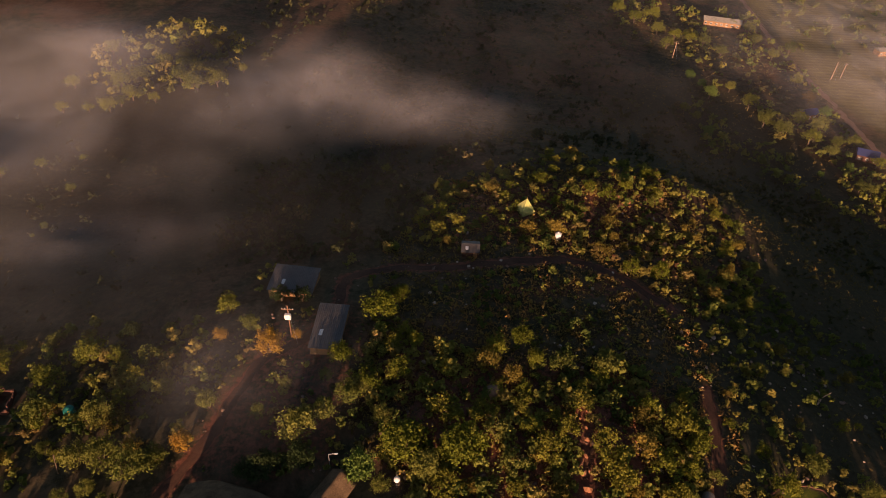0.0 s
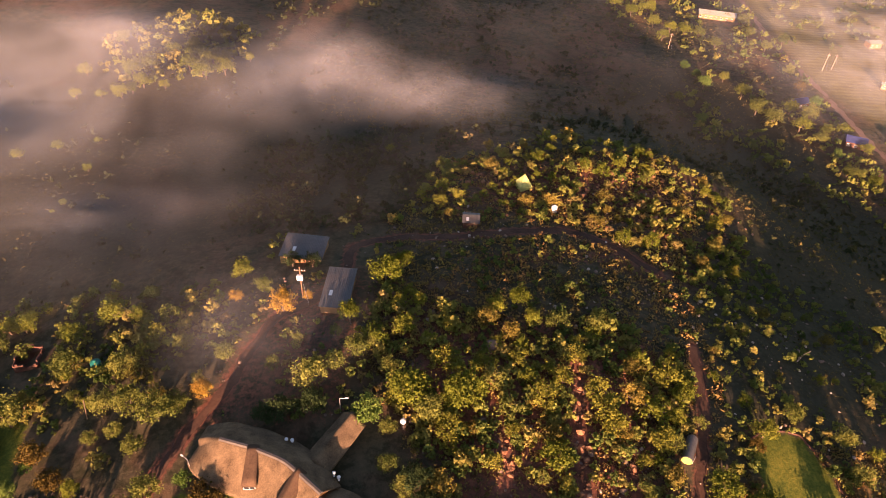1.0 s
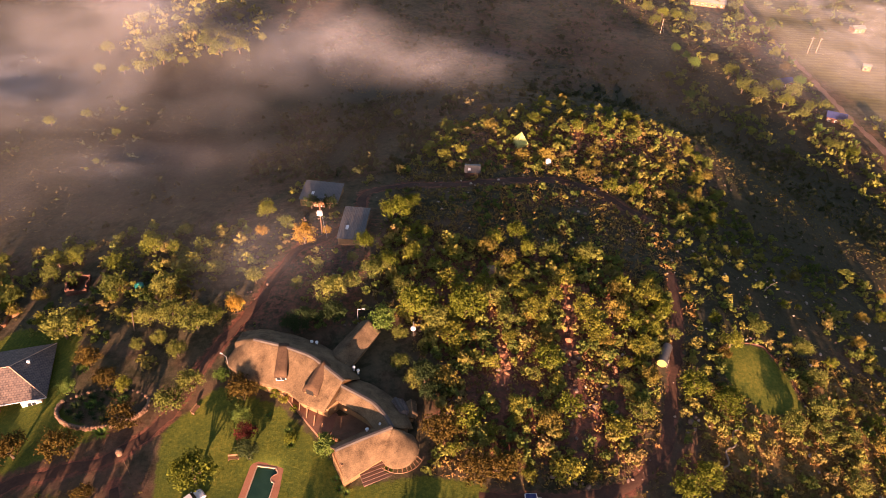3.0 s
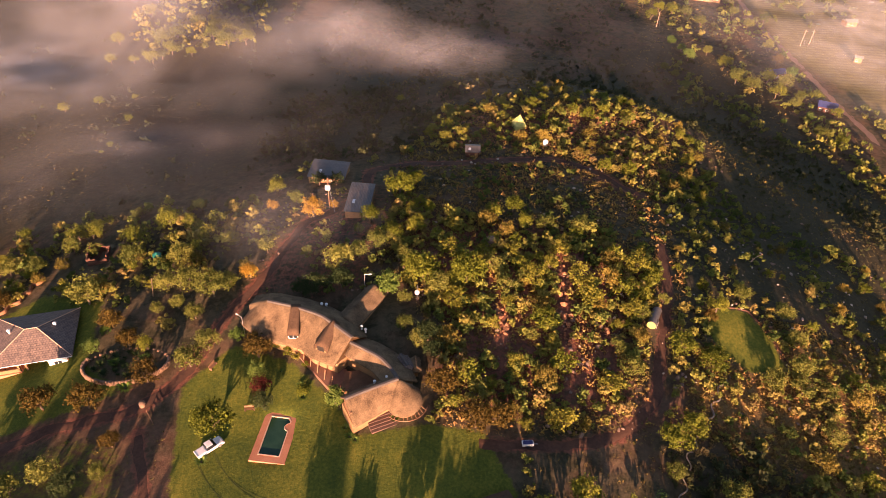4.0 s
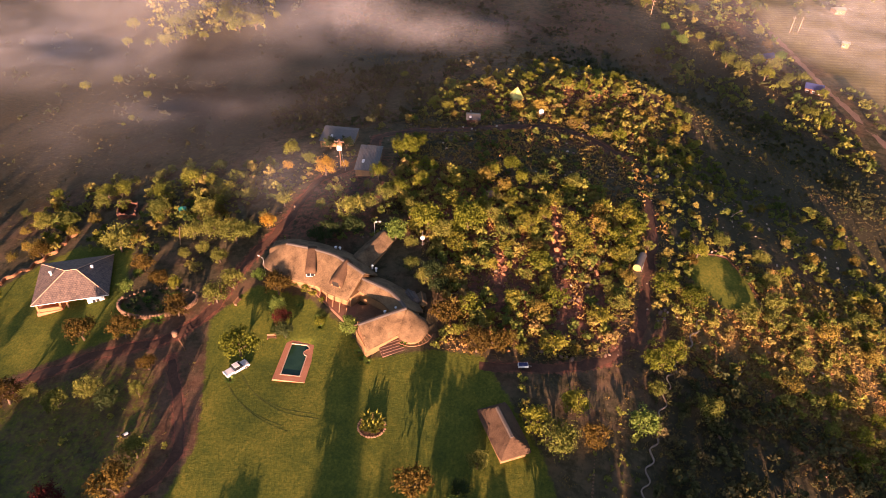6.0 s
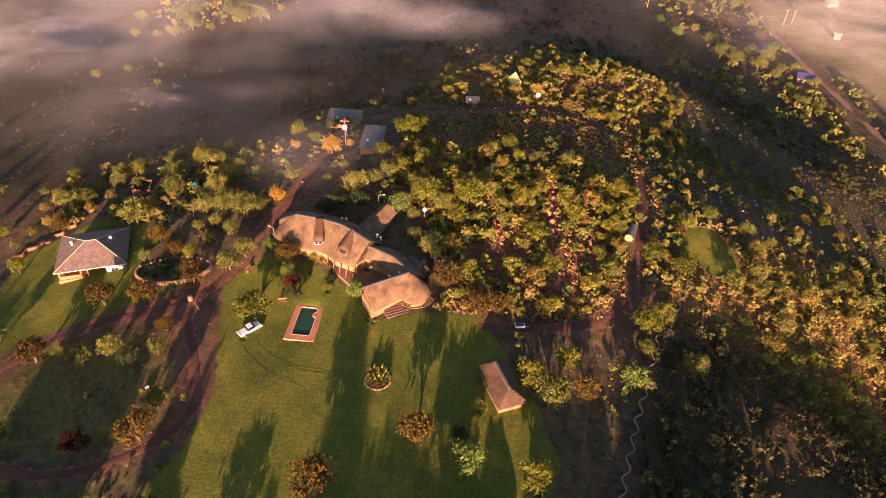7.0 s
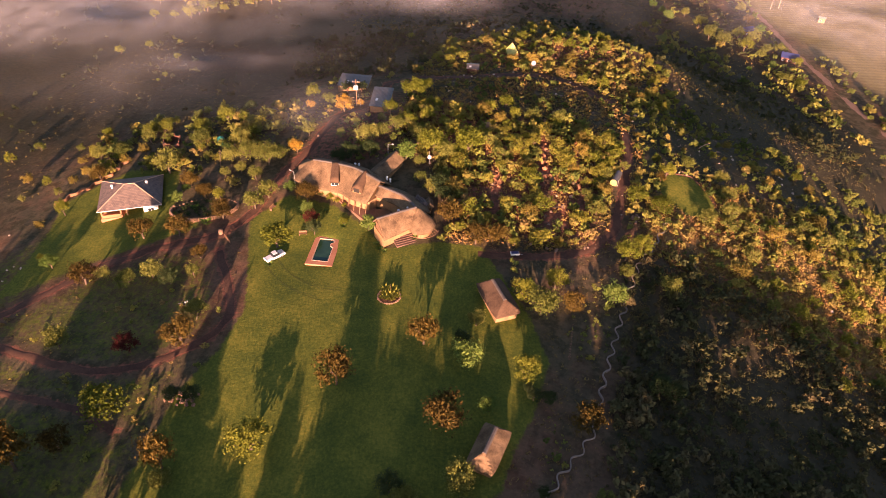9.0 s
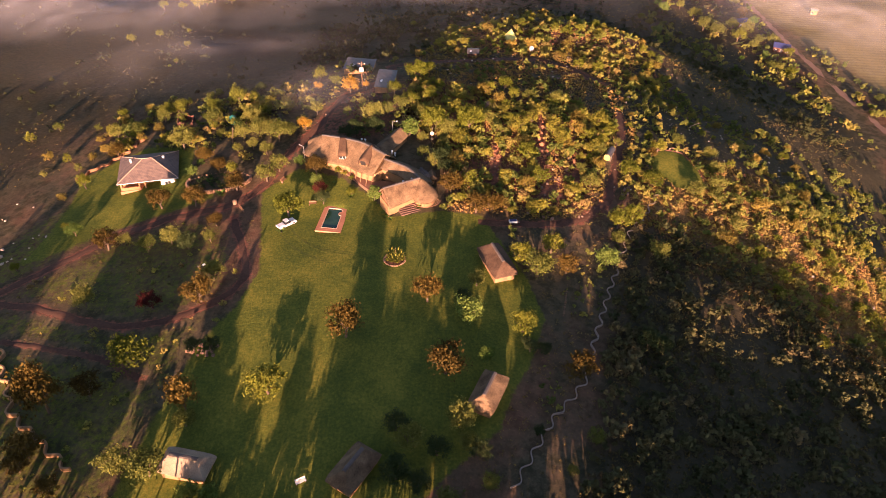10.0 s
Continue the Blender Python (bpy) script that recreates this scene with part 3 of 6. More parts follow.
for x, y, r in [(-53.3, 4.5, 2.9), (-80.8, -3.1, 3.2), (-47.6, -34.3, 2.4), (-57.3, -43.7, 3.3), (-51.2, -44.5, 3.7), (-79.8, 18.2, 2.1), (-73.1, 15.3, 2.6), (-68.0, 18.1, 2.8), (-58.4, 18.6, 1.8), (7.7, 4.9, 2.3), (4.5, -33.5, 3.4), (6.1, -38.1, 2.3), (22.2, 9.8, 4.0), (30.0, -34.9, 2.0), (24.8, -42.1, 1.3), (-4.7, -37.9, 3.1), (43.5, 24.3, 2.1), (53.2, 20.5, 3.1), (10.1, -45.6, 2.0), (2.4, -49.3, 2.4), (-49.6, 42.8, 3.1), (-47.0, 46.9, 2.9), (-79.1, 61.7, 4.1), (-73.2, 73.6, 3.1), (-60.8, 72.2, 3.3), (-56.0, 63.8, 3.6), (-50.1, 61.5, 3.8), (-61.5, 64.1, 2.8), (-41.3, 75.2, 2.3)]:
    tree(x, y, r, "olive")
for x, y, r in [(-47.5, 63.9, 2.5), (-50.5, 78.8, 2.0), (-27.9, 79.3, 1.4), (-23.4, 68.7, 3.7), (-31.5, 72.9, 1.6), (-16.0, 76.4, 2.7), (-19.5, 72.8, 2.6), (-0.8, 62.7, 3.1), (-7.4, 52.5, 2.0), (-4.2, 48.7, 2.3), (68.2, 69.8, 2.3), (-13.5, 78.7, 2.0), (-8.0, 59.7, 1.8), (-9.0, 72.8, 2.0), (32.8, 87.8, 2.3), (-52.4, 55.4, 2.2), (-57.2, 58.5, 1.9), (-61.4, 57.3, 1.6), (-105.4, 74.5, 2.8), (-98.0, 74.5, 2.5), (-20.6, 81.2, 1.6), (76.9, 57.6, 2.6), (77.1, 65.5, 2.4), (68.1, 46.2, 2.8), (75.5, 50.2, 2.9)]:
    tree(x, y, r, "olive")
for x, y, r in [(-64.7, -4.6, 2.8), (-33.8, 37.3, 2.2)]:
    tree(x, y, r, "red")
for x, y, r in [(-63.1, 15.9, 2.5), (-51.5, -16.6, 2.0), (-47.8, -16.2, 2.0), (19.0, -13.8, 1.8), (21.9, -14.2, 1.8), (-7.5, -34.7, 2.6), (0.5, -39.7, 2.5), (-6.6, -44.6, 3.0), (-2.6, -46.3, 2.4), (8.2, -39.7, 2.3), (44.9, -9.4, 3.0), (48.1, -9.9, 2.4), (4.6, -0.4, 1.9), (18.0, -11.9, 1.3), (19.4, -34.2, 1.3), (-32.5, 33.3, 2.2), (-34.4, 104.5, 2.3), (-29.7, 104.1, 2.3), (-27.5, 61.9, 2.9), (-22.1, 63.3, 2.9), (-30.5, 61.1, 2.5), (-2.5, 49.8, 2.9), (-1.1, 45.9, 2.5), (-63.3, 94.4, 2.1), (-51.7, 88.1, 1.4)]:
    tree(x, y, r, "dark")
for x, y, r in [(5.8, -5.9, 3.4), (10.0, -17.1, 2.0), (39.5, 15.8, 3.1), (-95.7, 23.6, 2.2), (-42.5, -48.9, 2.2), (-38.4, -49.4, 2.2), (-41.5, 49.2, 1.7), (-35.5, 40.5, 2.0), (-19.1, 34.6, 2.4), (-72.2, 47.5, 1.8), (-71.1, 52.0, 1.3), (-11.9, 61.7, 3.1)]:
    tree(x, y, r, "fresh")
for x, y, r in [(-43.3, 66.7, 2.2), (-32.8, 88.4, 3.2), (-28.3, 92.2, 1.3), (-44.0, 92.3, 1.6)]:
    tree(x, y, r, "orange")
for x, y, r in [(-17.7, 167.6, 1.7), (-135.2, 186.2, 2.1), (-116.0, 169.1, 1.8), (-113.4, 147.6, 1.3), (-145.5, 179.9, 2.3), (-122.9, 191.1, 1.4), (-114.6, 143.2, 0.8), (-131.6, 231.0, 3.8), (-129.4, 236.2, 2.7), (-139.8, 230.9, 2.2), (-149.2, 229.6, 2.7), (-111.6, 267.3, 5.0), (-103.2, 261.9, 5.6), (-97.9, 258.0, 4.4), (-104.3, 252.0, 5.0), (-112.7, 257.7, 4.4), (-98.7, 270.9, 3.4), (-116.0, 274.2, 3.9), (-122.5, 267.6, 4.0), (-128.5, 255.2, 4.4), (-134.1, 250.0, 4.3), (-126.9, 241.6, 3.9), (-117.7, 240.7, 2.5), (-149.1, 278.0, 4.0), (-91.3, 273.9, 2.3), (-154.1, 250.4, 3.3), (142.3, 297.9, 4.1), (160.6, 283.7, 4.0), (159.5, 267.0, 4.3), (108.6, 288.3, 2.7)]:
    tree(x, y, r, "yellow")
for x, y, r in [(172.8, 222.8, 3.2), (178.6, 265.9, 3.6), (181.9, 250.2, 3.2), (123.9, 375.6, 3.9), (131.3, 372.7, 3.9), (115.8, 401.5, 5.1), (105.0, 397.0, 4.4), (96.7, 409.0, 4.5)]:
    tree(x, y, r, "yellow")
for x, y, r in [(120.3, 325.3, 2.9), (125.0, 305.2, 3.6), (124.0, 316.6, 2.6), (176.1, 292.2, 3.5), (112.4, 263.7, 3.0), (167.1, 244.1, 2.6), (152.7, 237.9, 1.7)]:
    tree(x, y, r, "fresh")
for x, y, r in [(137.6, 314.4, 3.1), (143.0, 279.6, 4.7), (148.4, 272.4, 4.6), (167.8, 278.6, 4.4), (170.7, 265.2, 3.3), (164.9, 257.0, 3.2), (111.7, 279.8, 2.6), (165.6, 230.0, 3.0), (169.5, 228.3, 3.2), (174.2, 325.2, 3.5), (116.4, 362.7, 3.8), (115.4, 381.7, 4.2), (138.7, 369.8, 3.8), (144.4, 355.5, 3.7), (168.8, 374.0, 3.9), (172.5, 355.7, 3.7), (170.5, 390.4, 4.0), (185.0, 364.8, 3.8)]:
    tree(x, y, r, "olive")
for x, y, r in [(173.0, 306.1, 3.6)]:
    tree(x, y, r, "rust")

# woods to the south, whose long shadows fall over the lawn
def tall_tree(x, y, r, top):
    """A tree with a bare bole, whose crown ends at the height given."""
    ob = new("tree")
    tagged(ob, "tall dark tree with a bare bole", "tree", "trees of the hill")
    ob.matrix_world = pose(x, y, gz(x, y), 0, 0, (x * 53) % 360)
    part("bole", rodded((0, 0, -0.4), (0, 0, top - 1.6 * r), 0.2, 0.13), BARK, ob)
    for name, size in (("crown", r), ("trunk", r)):
        src = [c for c in MODELS["dark", 0].children if c.name.startswith(name)][0]
        c = new("limbs" if name == "trunk" else name, src.data)
        c.parent = ob
        c.matrix_basis = pose(0, 0, top - 1.95 * r) @ Matrix.Scale(r / 3, 4)


if ("dark", 0) not in MODELS:
    tree(-20, -78, 3.4, "dark", 1.5)
for x, y, r, top in [(-52.6, -58, 3.0, 14.2), (-49.0, -58.5, 2.6, 12.4), (-46.0, -58, 2.2, 10.6)]:
    tall_tree(x, y, r, top)
for x, y, r, tall in [(-42.8, -57.5, 2.4, 1.8), (-39.6, -57, 2.3, 1.8), (-36.6, -57, 2.1, 1.7), (-34.2, -57, 1.8, 1.4), (-30.2, -60, 2.3, 2.5), (-29.0, -63, 2.2, 2.5), (-31.4, -62, 1.6, 2.2), (-26.6, -62, 1.8, 2.3), (-32.6, -61, 1.3, 1.8)]:
    tree(x, y, r, "dark", tall)
for x, y, r in [(-22.6, -66, 3.4), (-19.5, -69, 3.8), (-15.6, -66, 3.8), (-11.6, -69, 3.8), (-8.0, -66, 3.6), (-21.0, -73, 3.8), (-17.4, -76, 3.8), (-13.0, -73, 3.8), (-9.6, -77, 3.8)]:
    tree(x, y, r, "dark", 2.35 if x < -18 else 1.95)
for x, y, r in [(-20.6, -61, 2.6), (-16, -60, 2.8), (-11.4, -61, 2.8), (-7, -60, 2.6)]:
    tree(x, y, r, "dark", 1.5)
for x, y, r in [(-4.6, -70, 3.8), (-0.5, -67, 3.8), (3.4, -70, 3.8), (-2.6, -75, 3.8)]:
    tree(x, y, r, "dark", 1.7)
for x, y, r in [(9, -72, 3.2), (16, -76, 3.4)]:
    tree(x, y, r, "dark", 1.0)
for x, y, r in [(19, -59, 3.8), (14.2, -58, 2.5), (17, -54.5, 2.6)]:
    tree(x, y, r, "dark", 1.7)
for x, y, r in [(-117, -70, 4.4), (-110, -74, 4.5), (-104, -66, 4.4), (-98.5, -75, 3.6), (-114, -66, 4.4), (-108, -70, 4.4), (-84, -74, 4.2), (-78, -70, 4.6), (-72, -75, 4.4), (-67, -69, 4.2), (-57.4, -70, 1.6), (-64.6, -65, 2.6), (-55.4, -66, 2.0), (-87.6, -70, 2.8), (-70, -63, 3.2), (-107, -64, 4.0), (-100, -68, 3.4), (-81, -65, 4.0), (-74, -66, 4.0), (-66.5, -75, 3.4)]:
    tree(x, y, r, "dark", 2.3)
for x, y, r in [(22, -71, 5), (28, -66, 4.6), (34, -72, 5), (41, -66, 4.4), (48, -62, 4.4)]:
    tree(x, y, r, "dark", 1.25)
for x, y, r in [(34, -104, 4.2), (43, -110, 5), (50, -103, 4.4), (59, -108, 5.2), (67, -104, 4.4), (76, -110, 5), (86, -106, 4.6), (97, -112, 5), (106, -107, 5), (116, -112, 5), (54, -114, 4.6), (71, -113, 4.8), (81, -114, 4.8), (91, -114, 4.6), (63, -116, 4.8)]:
    tree(x, y, r, "dark", 1.1)
for x, y, r in [(23, -65, 3.2), (27, -63, 3.0), (18.5, -66, 3.0)]:
    tree(x, y, r, "dark", 2.0)
for x, y, r in [(7, -66, 3.0), (10.5, -65, 3.0), (14.5, -66, 3.0)]:
    tree(x, y, r, "dark", 1.35)
for x, y, r in [(25.5, -61, 3.4), (29.5, -59, 3.0)]:
    tree(x, y, r, "dark", 1.4)
for x, y, r in [(2.5, -60, 2.4), (5.5, -58, 2.4), (8.5, -60, 2.4), (11.5, -58, 2.4)]:
    tree(x, y, r, "dark", 0.9)
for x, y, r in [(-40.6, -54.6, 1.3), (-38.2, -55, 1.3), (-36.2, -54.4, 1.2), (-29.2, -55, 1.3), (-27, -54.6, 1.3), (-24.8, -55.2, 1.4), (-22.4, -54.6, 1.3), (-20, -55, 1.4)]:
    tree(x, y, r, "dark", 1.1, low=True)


# ---- scrub: too many bushes to count ----
def bushes(area, count, low, high, kinds, seed, gap=0.8, thin=-1.0):
    """Single bushes spread over an area, clear of the tracks and of one another."""
    g = random.Random(seed)
    xs, ys = [p[0] for p in area], [p[1] for p in area]
    spots = []
    for _ in range(count * 20):
        x, y, r = g.uniform(min(xs), max(xs)), g.uniform(min(ys), max(ys)), low + (high - low) * g.random() ** 1.6
        px, py = np.array(x), np.array(y)
        if not inside(px, py, area) or any(inside(px, py, k) for k in KEEP_OUT) or any(line_distance(px, py, l) < w + 0.6 * r for l, w in TRACKS):
            continue
        if any(math.hypot(x - a, y - b) < gap * (r + c) for a, b, c in spots) or clumped(x * 1.5, y * 0.5, 10, 11) < thin:
            continue
        spots.append((x, y, r))
        tree(x, y, r, g.choice(kinds), g.uniform(0.7, 1.1), low=True)
        if len(spots) == count:
            break


SHRUBS = [leaf_cloud(1.0, 300 + k, 6, 13, 0.17, 0.85, 0.35) for k in range(7)]
MID_SHRUBS = [leaf_cloud(1.0, 320 + k, 8, 18, 0.15, 0.85, 0.32, 0.3) for k in range(6)]
BIG_SHRUBS = [leaf_cloud(1.0, 340 + k, 11, 26, 0.125, 0.85, 0.32, 0.3) for k in range(5)]
GLADES = [[(24.9, 36), (25.2, 78), (28.6, 78), (27.6, 36)], [(34.6, 46), (35, 78), (37.2, 78), (36.6, 46)], [(11.5, 40), (12, 62), (14, 62), (13.6, 40)]]
KEEP_OUT = GLADES + [LAWN, COURT, [(44, 55), (44.5, 64), (48, 64.5), (48.5, 55)], [(-44, 38), (-44, 62), (-20, 62), (-8, 64), (2, 40), (-2, 28), (-16, 28)], [(-99, 40), (-100, 59), (-76, 60), (-72, 42)], [(-74, 38), (-74, 50), (-53, 50), (-53, 36)], [(-40, 103), (-40, 116), (-25, 116), (-25, 103)], [(-27, 85), (-27, 102), (-16, 102), (-16, 85)]]


def clumped(x, y, size, seed):
    return noise.noise(Vector((x / size + seed, y / size - seed, seed * 0.37)))


def scrub(name, label, mat, area, count, r_low, r_high, seed, gap=0.0, clump=12.0, tone=(0.0, 1.0), thin=0.0):
    g = np.random.default_rng(seed)
    xs, ys = [p[0] for p in area], [p[1] for p in area]
    quads, tones, made, tries = [], [], 0, 0
    spots = []
    while made < count and tries < count * 12:
        tries += 1
        x, y = g.uniform(min(xs), max(xs)), g.uniform(min(ys), max(ys))
        px, py = np.array(x), np.array(y)
        if not inside(px, py, area) or any(inside(px, py, k) for k in KEEP_OUT) or any(line_distance(px, py, l) < w + 0.9 for l, w in TRACKS):
            continue
        if clumped(x * 1.5, y * 0.5, clump, seed) < thin:
            continue
        r = r_low + (r_high - r_low) * g.random() ** 2.2
        if gap and any((x - a) ** 2 + (y - b) ** 2 < (gap * (r + c)) ** 2 for a, b, c in spots[-400:]):
            continue
        spots.append((x, y, r))
        near = mat is LEAF_SCRUB and seed not in (16, 21, 22, 24)
        book = (BIG_SHRUBS if r > 1.5 else MID_SHRUBS if r > 0.75 else SHRUBS) if near else SHRUBS
        c, n, s = book[made % len(book)]
        az = g.uniform(0, 6.28)
        turn = np.array([[np.cos(az), -np.sin(az), 0], [np.sin(az), np.cos(az), 0], [0, 0, 1]])
        tall = g.uniform(0.8, 1.35)
        q = leaf_quads((c @ turn.T) * r * [1, 1, tall] + [x, y, gz(x, y) + r * 0.72 * tall], n @ turn.T, s * r, seed + made)
        quads.append(q)
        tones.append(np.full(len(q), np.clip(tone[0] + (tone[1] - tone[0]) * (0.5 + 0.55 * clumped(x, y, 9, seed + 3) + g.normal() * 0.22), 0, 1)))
        made += 1
    me = quads_mesh(name, np.concatenate(quads), mat, np.concatenate(tones))
    tagged(new(name, me), label, "scrub", kind="stuff")


CREST = [(-14, 124), (-8, 136), (-2, 158), (30, 176), (62, 177), (84, 156), (76, 120), (58, 108), (40, 124), (10, 124)]
KINDS = ["yellow", "bright", "olive", "gold"]
bushes(HILL_BUSH, 78, 1.6, 3.4, ["yellow", "bright", "olive", "gold", "bright"], 5, 0.7, -0.28)
for x, y, r, kind in [(42.3, 54.5, 2.2, "gold"), (43.2, 60.8, 2.3, "olive"), (44.8, 66.5, 2.0, "yellow"), (49.5, 66, 1.6, "olive"), (20, 68, 3.0, "bright"), (24, 72, 2.6, "bright"), (30.5, 70, 2.8, "bright"), (33, 63, 2.6, "bright"), (21, 60, 2.4, "gold"), (-30.4, 45.6, 1.2, "yellow"), (-28.6, 44.3, 1.0, "bright"), (-32.8, 47.0, 1.1, "olive"), (-26.4, 42.6, 0.9, "yellow"), (-106.2, 66.4, 1.6, "gold"), (-108.6, 62.6, 1.5, "gold"), (-102.6, 69.6, 1.7, "yellow"), (-99.6, 73.2, 1.6, "olive"), (-110.8, 57.5, 1.4, "olive"), (-125.2, 66.6, 1.9, "gold"), (-139.3, 81.7, 2.0, "yellow"), (-121.6, 56.2, 1.2, "olive"), (-117.9, 64.2, 1.5, "yellow"), (-108.2, 41.4, 1.5, "gold"), (-132.4, 87.8, 1.9, "olive"), (-116.5, 83.5, 1.5, "olive"), (-100.2, 27.1, 1.2, "yellow")]:
    tree(x, y, r, kind, 1.1, low=True)
bushes(CREST, 88, 1.2, 2.6, ["yellow", "bright", "olive", "gold"], 6)
bushes([(76, 66), (112, 68), (128, 40), (128, 0), (96, -10), (84, 12), (72, 26), (74, 48)], 60, 1.3, 2.9, ["yellow", "olive", "yellow", "gold"], 7)
bushes([(-112, 64), (-112, 92), (-70, 98), (-48, 96), (-46, 64), (-76, 62)], 34, 1.5, 2.8, KINDS, 8)
bushes([(54, 72), (60, 112), (78, 140), (92, 122), (126, 108), (118, 74)], 58, 0.9, 2.2, ["olive", "yellow", "olive", "gold"], 9)
scrub("hill_bush", "dense sunlit thicket of olive and golden shrubs", LEAF_SCRUB, HILL_BUSH, 1250, 0.35, 1.9, 11, 0.4, 10, (0.05, 0.95), -0.34)
# low tones: the shade behind the hill bush is put into the leaves
scrub("upper_bush", "sparse shrubs on the open upper hill, toned down for shade", LEAF_SCRUB, [(-14, 96), (8, 90), (36, 92), (54, 84), (58, 112), (40, 122), (-10, 116)], 230, 0.3, 1.4, 23, 0.7, 14, (0.0, 0.5), -0.1)
scrub("crest_bush", "golden shrubs and small trees on the crest", LEAF_SCRUB, CREST, 820, 0.45, 1.8, 12, 0.55, 12, (0.1, 0.95), -0.4)
scrub("west_bush", "sunlit thicket beside the dirt track", LEAF_SCRUB, [(-112, 62), (-112, 92), (-70, 100), (-48, 98), (-42, 84), (-46, 62), (-56, 52), (-76, 62), (-100, 62)], 420, 0.4, 2.2, 13, 0.55)
scrub("shed_bush", "shrubs round the sheds and the track", LEAF_SCRUB, [(-46, 98), (-44, 60), (-6, 62), (-10, 104), (-20, 122), (-46, 118)], 230, 0.3, 1.5, 14, 0.7)
scrub("east_slope_bush", "scattered shrubs on the dry lower east slope", LEAF_SCRUB, [(46, 52), (54, 66), (112, 70), (130, 40), (130, -4), (90, 8), (70, 21), (44, 34)], 1150, 0.3, 1.7, 15, 0.45, 14, (0.1, 0.95), -0.4)
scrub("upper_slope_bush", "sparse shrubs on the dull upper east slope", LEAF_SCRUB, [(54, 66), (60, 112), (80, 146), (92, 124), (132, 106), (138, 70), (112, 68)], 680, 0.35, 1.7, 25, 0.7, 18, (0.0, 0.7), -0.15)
scrub("shaded_slope_bush", "low dull shrubs on the shaded back of the slope", LEAF_SHADED, [(84, 148), (94, 128), (140, 108), (176, 130), (170, 200), (100, 230), (74, 182)], 620, 0.3, 1.1, 27, 0.7, 16, (0.0, 0.6), -0.2)
scrub("edge_bush", "scattered shrubs on the steep east edge", LEAF_SCRUB, [(112, 68), (128, 40), (136, 6), (160, 60), (172, 104), (138, 108), (138, 70)], 330, 0.5, 1.9, 26, 0.6, 18, (0.0, 0.75), -0.35)
bushes([(114, 64), (130, 30), (160, 70), (170, 104), (120, 110)], 24, 1.3, 2.6, ["olive", "yellow", "gold", "dark"], 10)
# takes the darker leaf copy, so part of its shade is colour
scrub("south_east_bush", "dense shaded thicket on the lower slope", LEAF_SHADED, [(44, 30), (56, 34), (70, 24), (90, 11), (126, -6), (126, -60), (22, -60), (30, -34), (36, -10), (42, 12)], 1700, 0.5, 2.5, 16, 0.42, 14, (0.25, 1.0), -0.5)
scrub("hollow_bush", "dark shaded shrubs in the hollow behind the sheds", LEAF_SHADED, [(-58, 124), (-40, 119), (-12, 126), (-3, 158), (8, 178), (-12, 192), (-60, 180)], 520, 0.6, 2.2, 28, 0.55, 14, (0.2, 0.8), -0.25)
scrub("garden_scrub", "low shrubs on rough grass", LEAF_SCRUB, [(-116, -2), (-100, 12), (-72, 26), (-56, 26), (-48, 8), (-47, -56), (-116, -58)], 130, 0.35, 1.3, 17, 0.9, 9, (0, 1), -0.05)
scrub("yard_scrub", "low shrubs between the cottages", LEAF_SCRUB, [(14, 26), (36, 28), (40, 14), (34, -6), (22, -34), (14, -50), (-10, -54), (4, -44), (16, -26), (24, -2), (14, 18)], 90, 0.35, 1.3, 18, 0.9, 9, (0, 0.7))
scrub("west_slope_scrub", "sparse dull shrubs on the hazy west slope", LEAF_SHADED, [(-240, 20), (-116, 20), (-112, 92), (-46, 104), (-40, 122), (-14, 126), (-4, 160), (10, 200), (-60, 260), (-180, 260), (-260, 200)], 420, 0.5, 1.5, 19, 0.7, 22, (0.0, 0.35))
scrub("valley_scrub", "dark shaded bush on the valley floor", LEAF_SHADED, [(-4, 162), (30, 174), (66, 172), (100, 162), (136, 120), (176, 150), (180, 260), (170, 360), (120, 430), (0, 430), (-120, 380), (-80, 260), (0, 210)], 1700, 0.6, 2.3, 20, 0.5, 30, (0, 0.8), -0.12)
scrub("far_bush", "sunlit bush along the valley road", LEAF_SCRUB, [(108, 240), (150, 210), (186, 150), (240, 130), (184, 240), (184, 330), (180, 420), (90, 440), (100, 380), (140, 330), (112, 300)], 560, 0.9, 3.2, 21, 0.5, 24, (0.1, 0.7), -0.15)


# ---- dry grass: uncountable tussocks ----
TUFT_LEAVES = leaf_material("dry_grass_blades", 0, 0, 0, ((0.15, (0.099, 0.086, 0.031)), (0.45, (0.210, 0.162, 0.050)), (0.7, (0.290, 0.210, 0.064)), (0.95, (0.309, 0.180, 0.068))))


